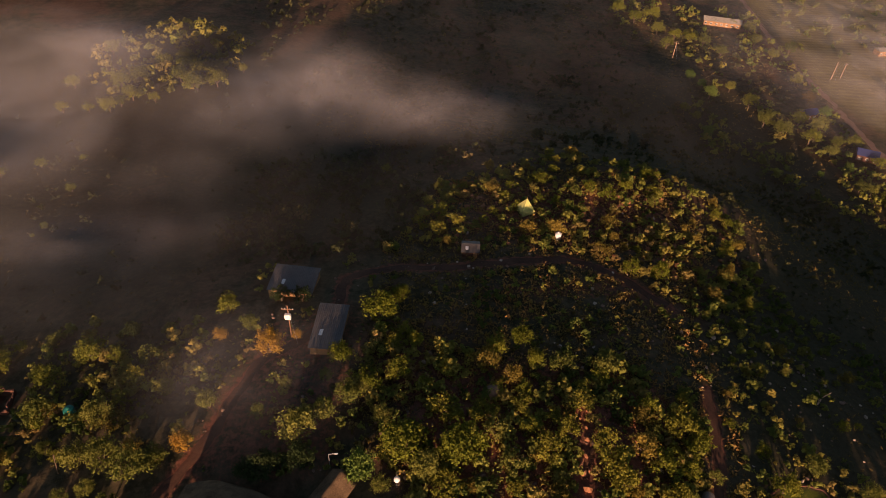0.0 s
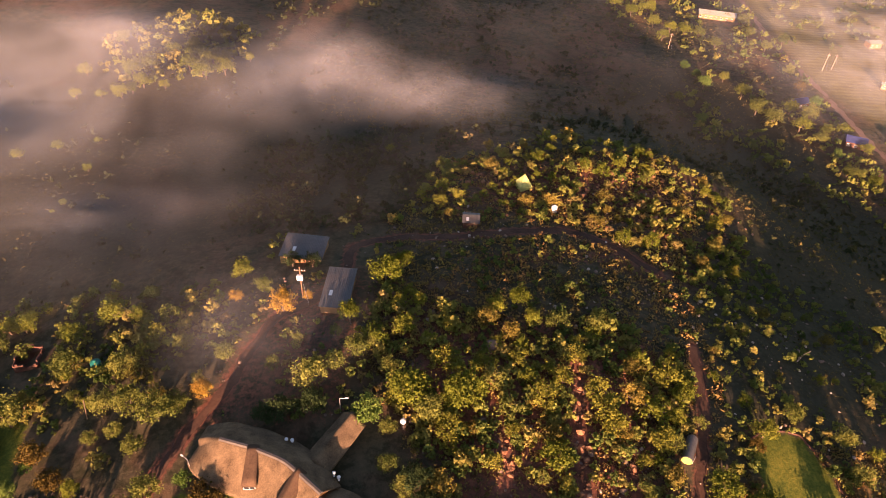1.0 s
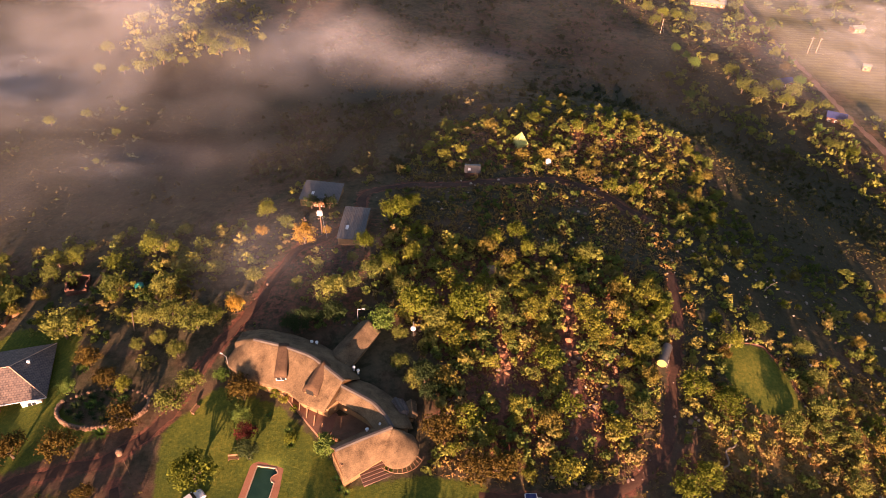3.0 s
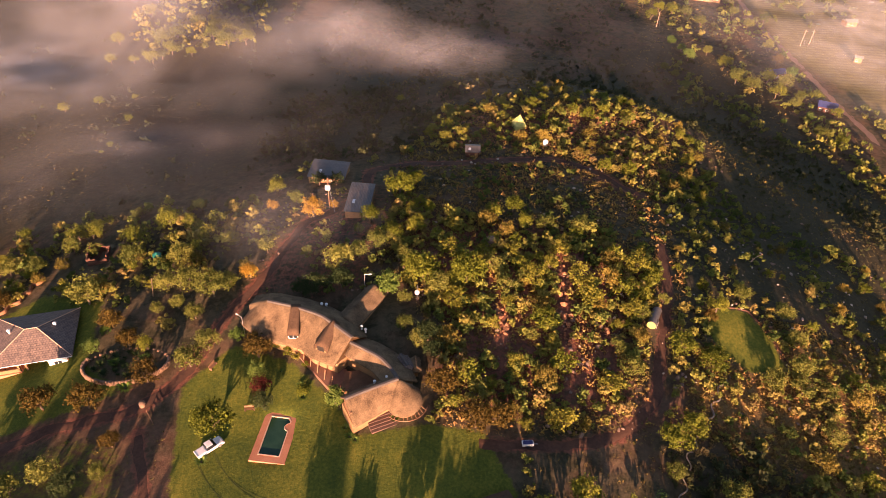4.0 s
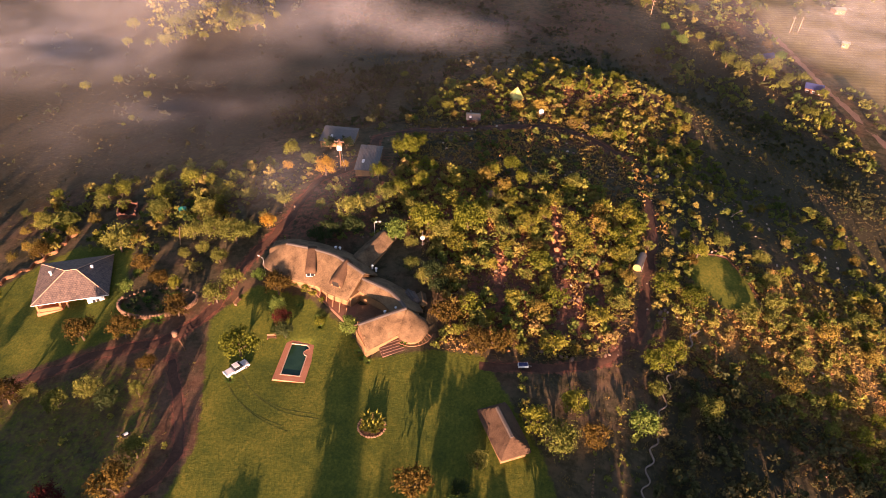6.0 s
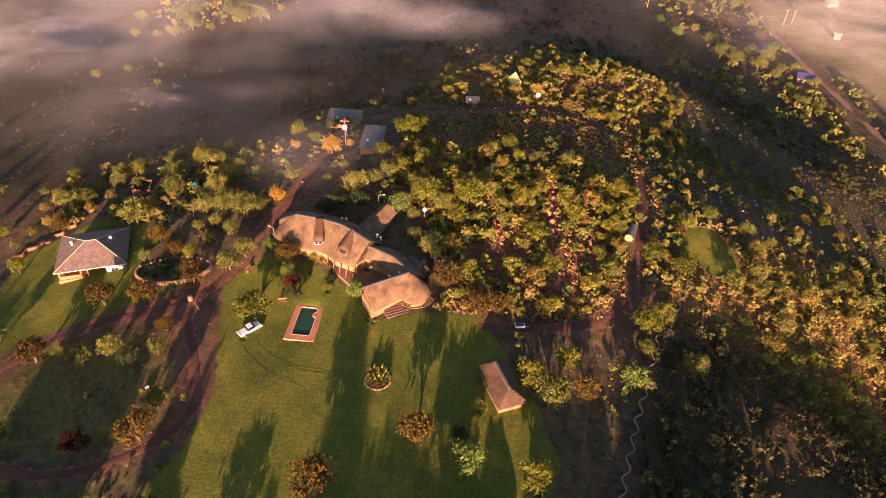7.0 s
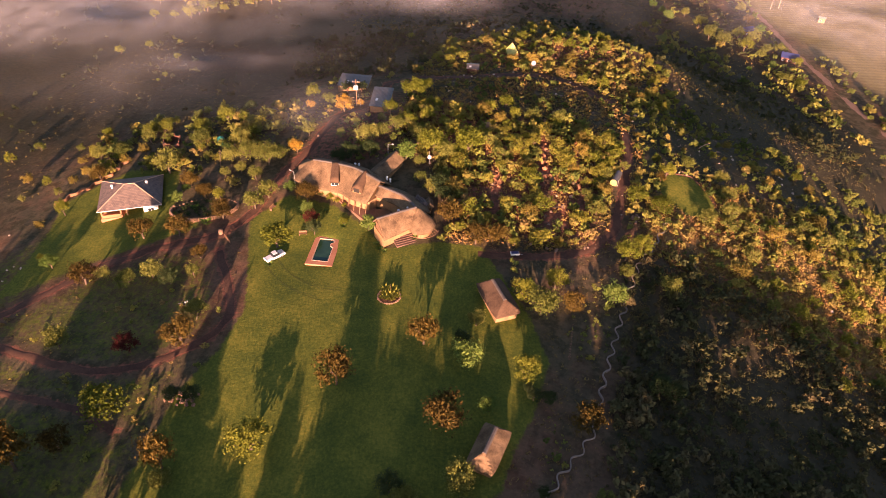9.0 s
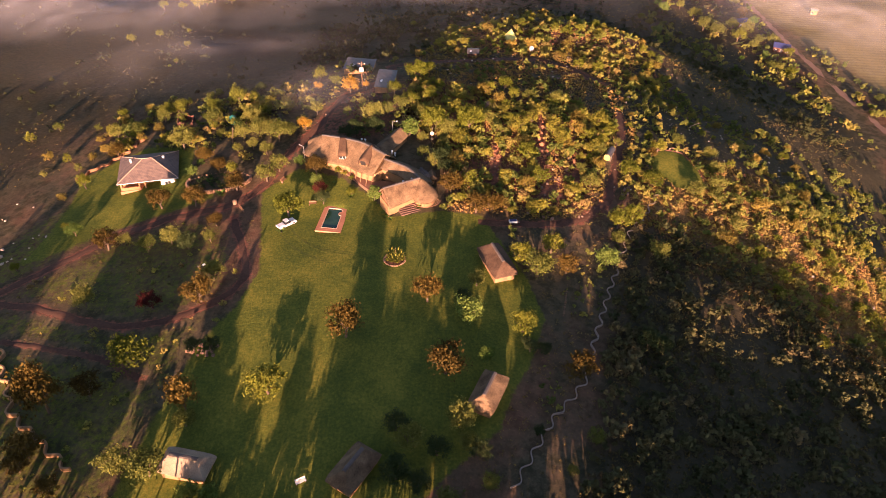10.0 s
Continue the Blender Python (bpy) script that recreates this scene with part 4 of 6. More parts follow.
def tussocks(name, label, area, count, low, high, seed, tone=(0.0, 1.0), blades=7):
    g = np.random.default_rng(seed)
    xs, ys = [p[0] for p in area], [p[1] for p in area]
    x, y = g.uniform(min(xs), max(xs), count * 3), g.uniform(min(ys), max(ys), count * 3)
    keep = inside(x, y, area)
    for k in KEEP_OUT:
        keep &= ~inside(x, y, k)
    for l, w in TRACKS:
        keep &= line_distance(x, y, l) > w * (0.8 + 0.4 * g.random(len(x)))
    x, y = x[keep][:count], y[keep][:count]
    k = len(x)
    r = low + (high - low) * g.random(k) ** 2
    z = land(x, y)
    c = np.repeat(np.stack([x, y, z + r * 0.45], 1), blades, 0)
    R = np.repeat(r, blades)[:, None]
    c = c + g.normal(size=c.shape) * R * [0.38, 0.38, 0.18]
    n = g.normal(size=c.shape) * [1, 1, 0.45]
    n /= np.linalg.norm(n, axis=1)[:, None]
    q = leaf_quads(c, n, R[:, 0] * g.uniform(0.16, 0.3, len(c)), seed + 1)
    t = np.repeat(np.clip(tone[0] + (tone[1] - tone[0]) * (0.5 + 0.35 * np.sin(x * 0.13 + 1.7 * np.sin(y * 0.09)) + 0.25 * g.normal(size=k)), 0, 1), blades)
    tagged(new(name, quads_mesh(name, q, TUFT_LEAVES, t)), label, "grass", kind="stuff")


tussocks("slope_grass", "golden dry grass tussocks on the lower east slope", [(58, 64), (112, 66), (128, 40), (128, -8), (90, 4), (70, 16), (46, 32)], 8500, 0.3, 1.0, 61, (0.3, 1.0), 9)
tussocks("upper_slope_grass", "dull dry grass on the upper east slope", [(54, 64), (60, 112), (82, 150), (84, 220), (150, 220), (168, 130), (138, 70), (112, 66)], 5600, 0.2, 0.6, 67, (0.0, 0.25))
tussocks("hill_grass", "rusty dry grass among the hill bush", [(-10, 30), (40, 30), (56, 70), (58, 110), (76, 150), (60, 170), (0, 160), (-14, 126), (-14, 70)], 12500, 0.3, 1.2, 62, (0.1, 1.0))
tussocks("west_grass", "dry grass on the west slope", [(-150, 40), (-112, 62), (-60, 56), (-44, 62), (-40, 118), (-10, 124), (-10, 160), (-60, 200), (-150, 190)], 2600, 0.2, 0.6, 63, (0.0, 0.2))
# tone range cut: the valley's shade is put into the blade colour
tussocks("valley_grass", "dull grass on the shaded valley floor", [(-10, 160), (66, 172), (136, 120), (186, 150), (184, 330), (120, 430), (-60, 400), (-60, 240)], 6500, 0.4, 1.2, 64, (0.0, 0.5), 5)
tussocks("garden_grass", "rough tufts beside the tracks", [(-116, -2), (-100, 14), (-72, 28), (-50, 30), (-46, 8), (-46, -56), (-116, -58)], 2200, 0.15, 0.45, 65, (0.0, 0.22))
tussocks("yard_grass", "rough tufts between the cottages", [(12, 30), (44, 34), (60, -10), (60, -56), (-6, -56), (16, -26), (24, -2)], 2400, 0.15, 0.6, 66, (0.0, 0.6))
# dark end of the tones only, painting in the thicket's shade
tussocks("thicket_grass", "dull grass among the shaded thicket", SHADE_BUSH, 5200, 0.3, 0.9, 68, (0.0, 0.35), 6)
scrub("field_bush", "hazy golden trees and hedges of the far fields", LEAF_SCRUB, [(190, 352), (196, 400), (190, 480), (330, 490), (330, 420), (250, 380)], 150, 1.5, 3.6, 22, 0.6, 30, (0.1, 0.5), -0.1)
scrub("roadside_bush", "sunlit bush between the road and the field", LEAF_SCRUB, [(195, 268), (204, 258), (216, 214), (236, 150), (226, 110), (206, 130), (197, 200)], 130, 0.8, 3.0, 28, 0.5, 24, (0.1, 0.6), -0.2)
scrub("knoll_bush", "sunlit yellow-green trees crowding the far knoll", LEAF_SCRUB, [(-150, 250), (-126, 240), (-96, 258), (-92, 300), (-136, 318), (-158, 290)], 130, 1.5, 4.6, 24, 0.5, 30, (0.3, 0.75), -0.6)

# ---- thatched buildings ----


def thatch(spine, heights, eaves_left, eaves_right, left, right, hip_start=0.0, hip_end=0.0, origin=(0, 0, 0), thick=0.32, sharp=False):
    """A rounded thatched roof lofted along a spine; left and right are half-widths. Returns the roof, the ridge cap and the footprint."""
    def along(values, u):
        return np.interp(u, np.linspace(0, 1, len(values)), values)

    p = np.array(spine, float)
    u0 = np.r_[0, np.cumsum(np.linalg.norm(np.diff(p, axis=0), axis=1))]
    total = u0[-1]
    k = max(6, int(total / 0.7))
    us = np.linspace(0, 1, k + 1)
    q = np.stack([np.interp(us * total, u0, p[:, 0]), np.interp(us * total, u0, p[:, 1])], 1)
    for _ in range(3):
        q[1:-1] = (q[:-2] + 2 * q[1:-1] + q[2:]) / 4
    d = np.gradient(q, axis=0)
    d /= np.linalg.norm(d, axis=1)[:, None]
    secs = [(*q[j], *d[j], us[j], 0.0) for j in range(k + 1)]
    for hip, end in ((hip_start, 0), (hip_end, -1)):
        if hip:
            extra = []
            for s in (0.15, 0.35, 0.55, 0.75, 0.9, 1.0):
                sign = -1 if end == 0 else 1
                extra.append((*(q[end] + sign * d[end] * hip * s), *d[end], us[end], s))
            secs = extra[::-1] + secs if end == 0 else secs + extra
    ts = [-1, -0.93, -0.78, -0.6, -0.42, -0.25, -0.1, 0, 0.1, 0.25, 0.42, 0.6, 0.78, 0.93, 1]
    bm = bmesh.new()
    rows, low, cap, foot_l, foot_r = [], [], [], [], []
    for n, (x, y, dx, dy, u, s) in enumerate(secs):
        zr, zl, zrr = along(heights, u), along(eaves_left, u), along(eaves_right, u)
        shrink = 1 - 0.1 * s * s if sharp else math.sqrt(max(0.0, 1 - 0.55 * s * s)) * (1 - 0.12 * s)
        wl, wr = along(left, u) * shrink, along(right, u) * shrink
        row, under = [], []
        for t in ts:
            ze, w = (zl, wl) if t < 0 else (zrr, wr)
            top = zr - (zr - ze) * s ** 1.15
            z = top - (top - ze) * (math.sqrt(t * t + 0.006) - 0.077) * 1.0 - 0.06 * math.sin(abs(t) * 3.14)
            if sharp:
                z = min(zr - (zr - ze) * (math.sqrt(t * t + 0.0015) - 0.0385), zr - (zr - ze) * s * 0.985)
            x1, y1 = x + dy * t * w, y - dx * t * w
            wob = 0.1 * noise.noise(Vector((x1 * 0.8, y1 * 0.8, 3.1))) + 0.05 * noise.noise(Vector((x1 * 3, y1 * 3, 1)))
            row.append(bm.verts.new((x1 - origin[0], y1 - origin[1], z + wob - origin[2])))
            under.append(bm.verts.new((x + dy * t * w * 0.97 - origin[0], y - dx * t * w * 0.97 - origin[1], z - thick - origin[2])))
        rows.append(row)
        low.append(under)
        if s == 0:
            cap.append((x - origin[0], y - origin[1], zr - origin[2], dx, dy))
            foot_l.append((x - dy * (wl - 1.0) - origin[0], y + dx * (wl - 1.0) - origin[1]))
            foot_r.append((x + dy * (wr - 1.0) - origin[0], y - dx * (wr - 1.0) - origin[1]))
    m = len(ts)
    for a, b, c, e in zip(rows, rows[1:], low, low[1:]):
        for j in range(m - 1):
            bm.faces.new((a[j], a[j + 1], b[j + 1], b[j]))
            bm.faces.new((c[j + 1], c[j], e[j], e[j + 1]))
        bm.faces.new((c[0], a[0], b[0], e[0]))
        bm.faces.new((a[-1], c[-1], e[-1], b[-1]))
    for a, c in ((rows[0], low[0]), (rows[-1], low[-1])):
        for j in range(m - 1):
            bm.faces.new((a[j], c[j], c[j + 1], a[j + 1]))
    bmesh.ops.recalc_face_normals(bm, faces=bm.faces)
    ridge = bmesh.new()
    rr = []
    for x, y, z, dx, dy in cap:
        rr.append([ridge.verts.new((x + dy * t, y - dx * t, z + h)) for t, h in ((-0.42, -0.14), (-0.2, 0.12), (0.2, 0.12), (0.42, -0.14))])
    for a, b in zip(rr, rr[1:]):
        for j in range(3):
            ridge.faces.new((a[j], a[j + 1], b[j + 1], b[j]))
    ridge.faces.new(rr[0])
    ridge.faces.new(rr[-1][::-1])
    bmesh.ops.recalc_face_normals(ridge, faces=ridge.faces)
    return bm, ridge, foot_l + foot_r[::-1]


def prism(foot, z0, z1):
    bm = bmesh.new()
    a = [bm.verts.new((x, y, z0)) for x, y in foot]
    b = [bm.verts.new((x, y, z1)) for x, y in foot]
    n = len(foot)
    for k in range(n):
        bm.faces.new((a[k], a[(k + 1) % n], b[(k + 1) % n], b[k]))
    bm.faces.new(b)
    bm.faces.new(a[::-1])
    bmesh.ops.recalc_face_normals(bm, faces=bm.faces)
    return bm


def window_part(parent, x, y, z, turn, w=1.1, h=1.1, name="window"):
    """A framed window whose outer side looks along local -y before the turn."""
    m = pose(x, y, z, 0, 0, turn)
    bm = bmesh.new()
    for a, b, c, d in ((-w / 2, 0, 0.1, h), (w / 2, 0, 0.1, h), (0, 0, 0.07, h)):
        box(bm, a, 0, b, c, 0.1, d)
    box(bm, 0, 0, -0.05, w + 0.1, 0.11, 0.1)
    box(bm, 0, 0, h - 0.05, w + 0.1, 0.11, 0.1)
    bmesh.ops.transform(bm, matrix=m, verts=bm.verts)
    f = part(name, bm, WHITE, parent, "white-framed window")
    g = boxed(0, 0, 0, w, 0.04, h)
    bmesh.ops.transform(g, matrix=m, verts=g.verts)
    part("pane", g, GLASS, f)


def make_lodge():
    o = (-22.0, 44.0, 0.0)
    lodge = thing("thatched_lodge", o[0], o[1], "long curved thatched lodge with dormers and a verandah", "house", z=0.0)
    # west wing
    bm, cap, foot = thatch([(-35.6, 53.6), (-29.6, 52.0), (-23.8, 49.8), (-20.4, 47.2), (-17.0, 44.6)], (5.6, 5.9, 6.1, 6.1, 5.9), (2.2, 2.4, 2.6, 2.6, 2.6), (1.0, 1.3, 1.4, 1.4, 1.5), (5.6, 5.8, 5.6, 5.0, 4.0), (6.0, 6.9, 6.4, 6.8, 5.4), 5.0, 0, o)
    roof = part("roof", bm, THATCH, lodge, "weathered golden thatch on the west wing", True)
    part("ridge_cap", cap, THATCH_RIDGE, roof, "grey mortar ridge cap")
    part("wall", prism(foot, -2.5, 1.8), PLASTER, lodge, "ochre plastered wall")
    # middle wing
    bm, cap, foot = thatch([(-17.4, 44.4), (-15.2, 43.2), (-10.9, 40.9), (-8.2, 37.8), (-7.4, 36.2)], (4.8, 4.8, 4.7, 4.5, 4.3), (2.0, 1.6, 1.5, 1.5, 1.6), (3.0, 2.9, 2.8, 2.8, 2.6), (4.2, 5.0, 4.8, 4.4, 4.0), (2.2, 2.4, 2.5, 2.6, 2.4), 0, 0, o)
    roof = part("roof", bm, THATCH, lodge, "lower thatch of the middle wing", True)
    part("ridge_cap", cap, THATCH_RIDGE, roof)
    part("wall", prism(foot, -2.5, 2.0), PLASTER, lodge)
    # lapa: a gabled wing that runs into a rounded end
    bm, cap, foot = thatch([(-16.6, 31.0), (-12.2, 33.5), (-7.4, 35.9)], (4.6, 4.75, 5.0), (1.6, 1.7, 2.0), (0.8, 0.95, 1.5), (2.8, 3.0, 3.2), (4.3, 3.5, 2.5), 0, 0, o, 0.36)
    roof = part("roof", bm, THATCH, lodge, "thatch of the gabled front lapa", True)
    part("ridge_cap", cap, THATCH_RIDGE, roof)
    part("wall", prism([(x, y) for x, y in foot], -2.5, 1.1), PLASTER, lodge)
    part("gable", boxed(-16.0 - o[0], 30.6 - o[1], 0.9, 0.25, 3.4, 2.2, 28), TIMBER, lodge, "timber gable end of the lapa")
    bm = bmesh.new()
    rows = []
    for k in range(9):
        f = k / 8
        row = []
        for j in range(28):
            a = 2 * math.pi * j / 28
            wide = 3.55 + 0.75 * math.cos(a + 1.75) ** 3
            px, py = -7.0 + 1.0 * f + wide * f * math.cos(a), 35.6 - 1.1 * f + wide * f * math.sin(a)
            pz = 5.05 - (4.0 - 0.7 * max(0.0, math.sin(a))) * f ** 1.12 + 0.08 * noise.noise(Vector((px, py, 2)))
            row.append(bm.verts.new((px - o[0], py - o[1], pz)))
        rows.append(row)
    rows.append([bm.verts.new((v.co.x * 0.98 + (-6.1 - o[0]) * 0.02, v.co.y * 0.98 + (34.5 - o[1]) * 0.02, v.co.z - 0.34)) for v in rows[-1]])
    for ra, rb in zip(rows, rows[1:]):
        for j in range(28):
            bm.faces.new((ra[j], ra[(j + 1) % 28], rb[(j + 1) % 28], rb[j]))
    bm.faces.new(rows[-1])
    bmesh.ops.remove_doubles(bm, verts=bm.verts, dist=0.001)
    bmesh.ops.recalc_face_normals(bm, faces=bm.faces)
    part("round_roof", bm, THATCH, lodge, "rounded thatch over the glazed bay", True)
    part("round_wall", lathe(bmesh.new(), [(2.7, -2.5), (2.7, 1.1)], 24, (-6.1 - o[0], 34.6 - o[1], 0)), PLASTER, lodge)
    # rear wing
    bm, cap, foot = thatch([(-19.6, 51.4), (-16.8, 56.2), (-14.2, 60.6)], (4.0, 4.5, 5.4), (2.6, 2.9, 3.4), (2.6, 3.0, 3.6), (2.4, 2.4, 2.2), (3.0, 3.0, 2.8), 0, 0, o)
    part("roof", bm, THATCH, lodge, "thatch of the rear kitchen wing", True)
    part("wall", prism(foot, -1.5, 3.2), PLASTER, lodge)
    # dormers
    for (x0, y0, z0), (x1, y1, z1), w, curve, drop in (((-29.5, 52.0, 6.25), (-29.1, 46.2, 4.5), 1.15, 3.0, 0.16), ((-21.2, 48.2, 6.7), (-23.1, 43.0, 5.1), 1.5, 1.0, 0.7)):
        ang = math.degrees(math.atan2(y1 - y0, x1 - x0)) + 90
        length = math.hypot(x1 - x0, y1 - y0)
        dx, dy = (x1 - x0) / length, (y1 - y0) / length
        dorm = bmesh.new()
        rows = []
        for s in np.linspace(-0.06, 1, 7):
            x, y, z = x0 + (x1 - x0) * s, y0 + (y1 - y0) * s, z0 + (z1 - z0) * s
            ww = w * (0.85 + 0.15 * s)
            rows.append([dorm.verts.new((x - dy * t * ww - o[0], y + dx * t * ww - o[1], z - abs(t) ** curve * drop * w - low)) for low in (0, 0.9) for t in (-1, -0.6, -0.25, 0, 0.25, 0.6, 1)])
        for a, b in zip(rows, rows[1:]):
            for j in range(6):
                dorm.faces.new((a[j], b[j], b[j + 1], a[j + 1]))
                dorm.faces.new((a[7 + j], a[8 + j], b[8 + j], b[7 + j]))
            dorm.faces.new((a[0], a[7], b[7], b[0]))
            dorm.faces.new((a[6], b[6], b[13], a[13]))
        for r in (rows[0], rows[-1]):
            for j in range(6):
                dorm.faces.new((r[j], r[j + 1], r[8 + j], r[7 + j]))
        bmesh.ops.recalc_face_normals(dorm, faces=dorm.faces)
        dp = part("dormer", dorm, THATCH_DARK, lodge, "thatched dormer over a white window", True)
        bx, by = x1 - dx * 0.15 - o[0], y1 - dy * 0.15 - o[1]
        part("dormer_wall", boxed(bx - dx * 1.0, by - dy * 1.0, z1 - 2.1, w * 1.5, 2.0, 1.4, ang), PLASTER, dp)
        if drop < 0.5:
            window_part(lodge, bx + dx * 0.06, by + dy * 0.06, z1 - 1.75, ang, 1.8, 1.05, "dormer_window")
        else:
            part("dark_gable", boxed(bx + dx * 0.1, by + dy * 0.1, z1 - 1.9, 1.5, 0.12, 1.25, ang), DARK, dp, "dark gable opening")
    # verandah terrace, its posts and the courtyard deck
    ter = [(-29.6, 46.4), (-26.0, 48.0), (-18.0, 42.0), (-18.6, 38.4), (-20.2, 36.6)]
    part("verandah_floor", prism([(x - o[0], y - o[1]) for x, y in ter], -2.6, -0.85), FLOORING, lodge, "red-brown paved verandah")
    for k in range(6):
        s = k / 5
        x, y = -28.6 + 8.2 * s, 45.4 - 7.6 * s
        part("post", rodded((x - o[0], y - o[1], -0.9), (x - o[0] + 0.3, y - o[1] + 0.4, 1.7), 0.11), TIMBER, lodge)
    yard = prism([(x - o[0], y - o[1]) for x, y in [(-18.6, 37.0), (-18.2, 41.4), (-13.0, 42.2), (-9.6, 38.4), (-13.6, 35.6)]], -2.6, -0.6)
    part("courtyard_deck", yard, TIMBER, lodge, "warm timber deck in the courtyard")
    for k in range(9):
        x, y = -17.7 + 0.62 * k, 38.4 + 0.22 * k
        part("deck_board", boxed(x - o[0], y + 0.9 - o[1], -0.6, 0.5, 3.6, 0.05, 12), TIMBER, lodge)
    # front steps and the glazed bay
    for k in range(5):
        x, y = -10.3 + 0.27 * k, 31.9 - 0.54 * k
        part("step", boxed(x - o[0], y - o[1], -2.6, 5.4, 0.52, 1.65 - 0.17 * k, 27), STEPS, lodge)
    for k in range(10):
        a = math.radians(-122 + 11 * k)
        c, s = math.cos(a), math.sin(a)
        x, y = -6.0 - o[0], 34.6 - o[1]
        part("pergola_slat", rodded((x + 2.8 * c, y + 2.8 * s, 1.0), (x + 4.4 * c, y + 4.4 * s, 0.0), 0.06, n=5), TIMBER, lodge)
    rim = bmesh.new()
    for k in range(11):
        a, b = math.radians(-127 + 10.5 * k), math.radians(-127 + 10.5 * (k + 1))
        x, y = -6.0 - o[0], 34.6 - o[1]
        rod(rim, (x + 4.45 * math.cos(a), y + 4.45 * math.sin(a), -0.15), (x + 4.45 * math.cos(b), y + 4.45 * math.sin(b), -0.15), 0.1, n=6)
    part("pergola_rail", rim, TIMBER, lodge, "timber curved rail of the glazed bay")
    for x, y, z in [(-15.9, 49.3, 4.0), (-15.0, 48.7, 3.8), (-25.0, 55.4, 3.6), (-24.0, 55.3, 3.6), (-9.6, 37.4, 3.4), (-11.8, 36.2, 3.3)]:
        part("roof_vent", lathe(bmesh.new(), [(0.2, -0.8), (0.2, 0.05), (0.33, 0.08), (0.31, 0.2), (0.18, 0.32), (0.04, 0.36)], 14, (x - o[0], y - o[1], z)), WHITE, lodge, "white domed roof vent")


make_lodge()


def small_house():
    x, y = -6.2, 42.4
    ob = thing("outbuilding", x, y, "small dark-roofed outbuilding with pale walls", "house")
    g = -gz(x, y)
    bm, cap, foot = thatch([(-1.4, 1.2), (0.3, -1.4)], (3.6, 3.4), (2.0, 2.0), (2.0, 2.0), (1.7, 1.7), (1.7, 1.7), 0.5, 0.5)
    roof = part("roof", bm, TILES, ob, "dark slate roof", True)
    part("ridge_cap", cap, THATCH_RIDGE, roof)
    part("wall", boxed(-0.5, -0.1, -0.4, 1.9, 3.2, 2.6, 33), WHITE, ob)
    part("door", boxed(0.45, -1.5, 0.0, 0.8, 0.08, 1.9, 33), TIMBER, ob)
    bm2, cap2, f2 = thatch([(1.5, 1.6), (2.0, -1.4)], (2.9, 2.8), (1.9, 1.9), (1.9, 1.9), (1.0, 1.0), (1.0, 1.0), 0.4, 0.4)
    part("side_roof", bm2, THATCH, ob, "", True)
    part("side_wall", boxed(1.75, 0.1, -0.4, 1.3, 2.6, 2.4, -10), PLASTER, ob)


small_house()


def cottage(x, y, turn, length, width, label, high=4.7, cover=THATCH):
    """A hipped thatched cottage whose long side runs along local x."""
    ob = thing("thatched_cottage", x, y, label, "cottage", turn, "cottages on the lawn")
    h = length / 2 - width * 0.36
    bm, cap, foot = thatch([(-h, 0), (0, 0), (h, 0)], (high, high, high), (2.1, 2.1, 2.1), (2.1, 2.1, 2.1), (width / 2,) * 3, (width / 2,) * 3, length / 2 - h, length / 2 - h, sharp=True)
    roof = part("roof", bm, cover, ob)
    part("ridge_cap", cap, THATCH_RIDGE, roof)
    part("wall", boxed(0, 0, -0.8, length - 1.6, width - 1.4, 3.0), PLASTER, ob, "ochre plastered wall")
    part("door", boxed(length / 2 - 0.8, 0, 0.0, 0.08, 0.95, 2.0), TIMBER, ob)
    window_part(ob, 0.8, -(width / 2 - 0.7), 0.9, 0, 1.1, 1.0)
    window_part(ob, -1.4, -(width / 2 - 0.7), 0.9, 0, 1.1, 1.0)


cottage(12.4, 11.6, -68, 11.5, 6.4, "russet thatched cottage with ochre walls beside the lawn", 4.7, THATCH_RED)
cottage(9.9, -26.6, -112, 10.0, 5.6, "thatched cottage among trees by a dirt yard")
cottage(-44.4, -43.4, -9, 9.4, 5.6, "sunlit cottage under pale bleached thatch", 4.5, THATCH_PALE)
cottage(-14.1, -43.8, 60, 9.6, 5.8, "thatched cottage standing in deep shade")


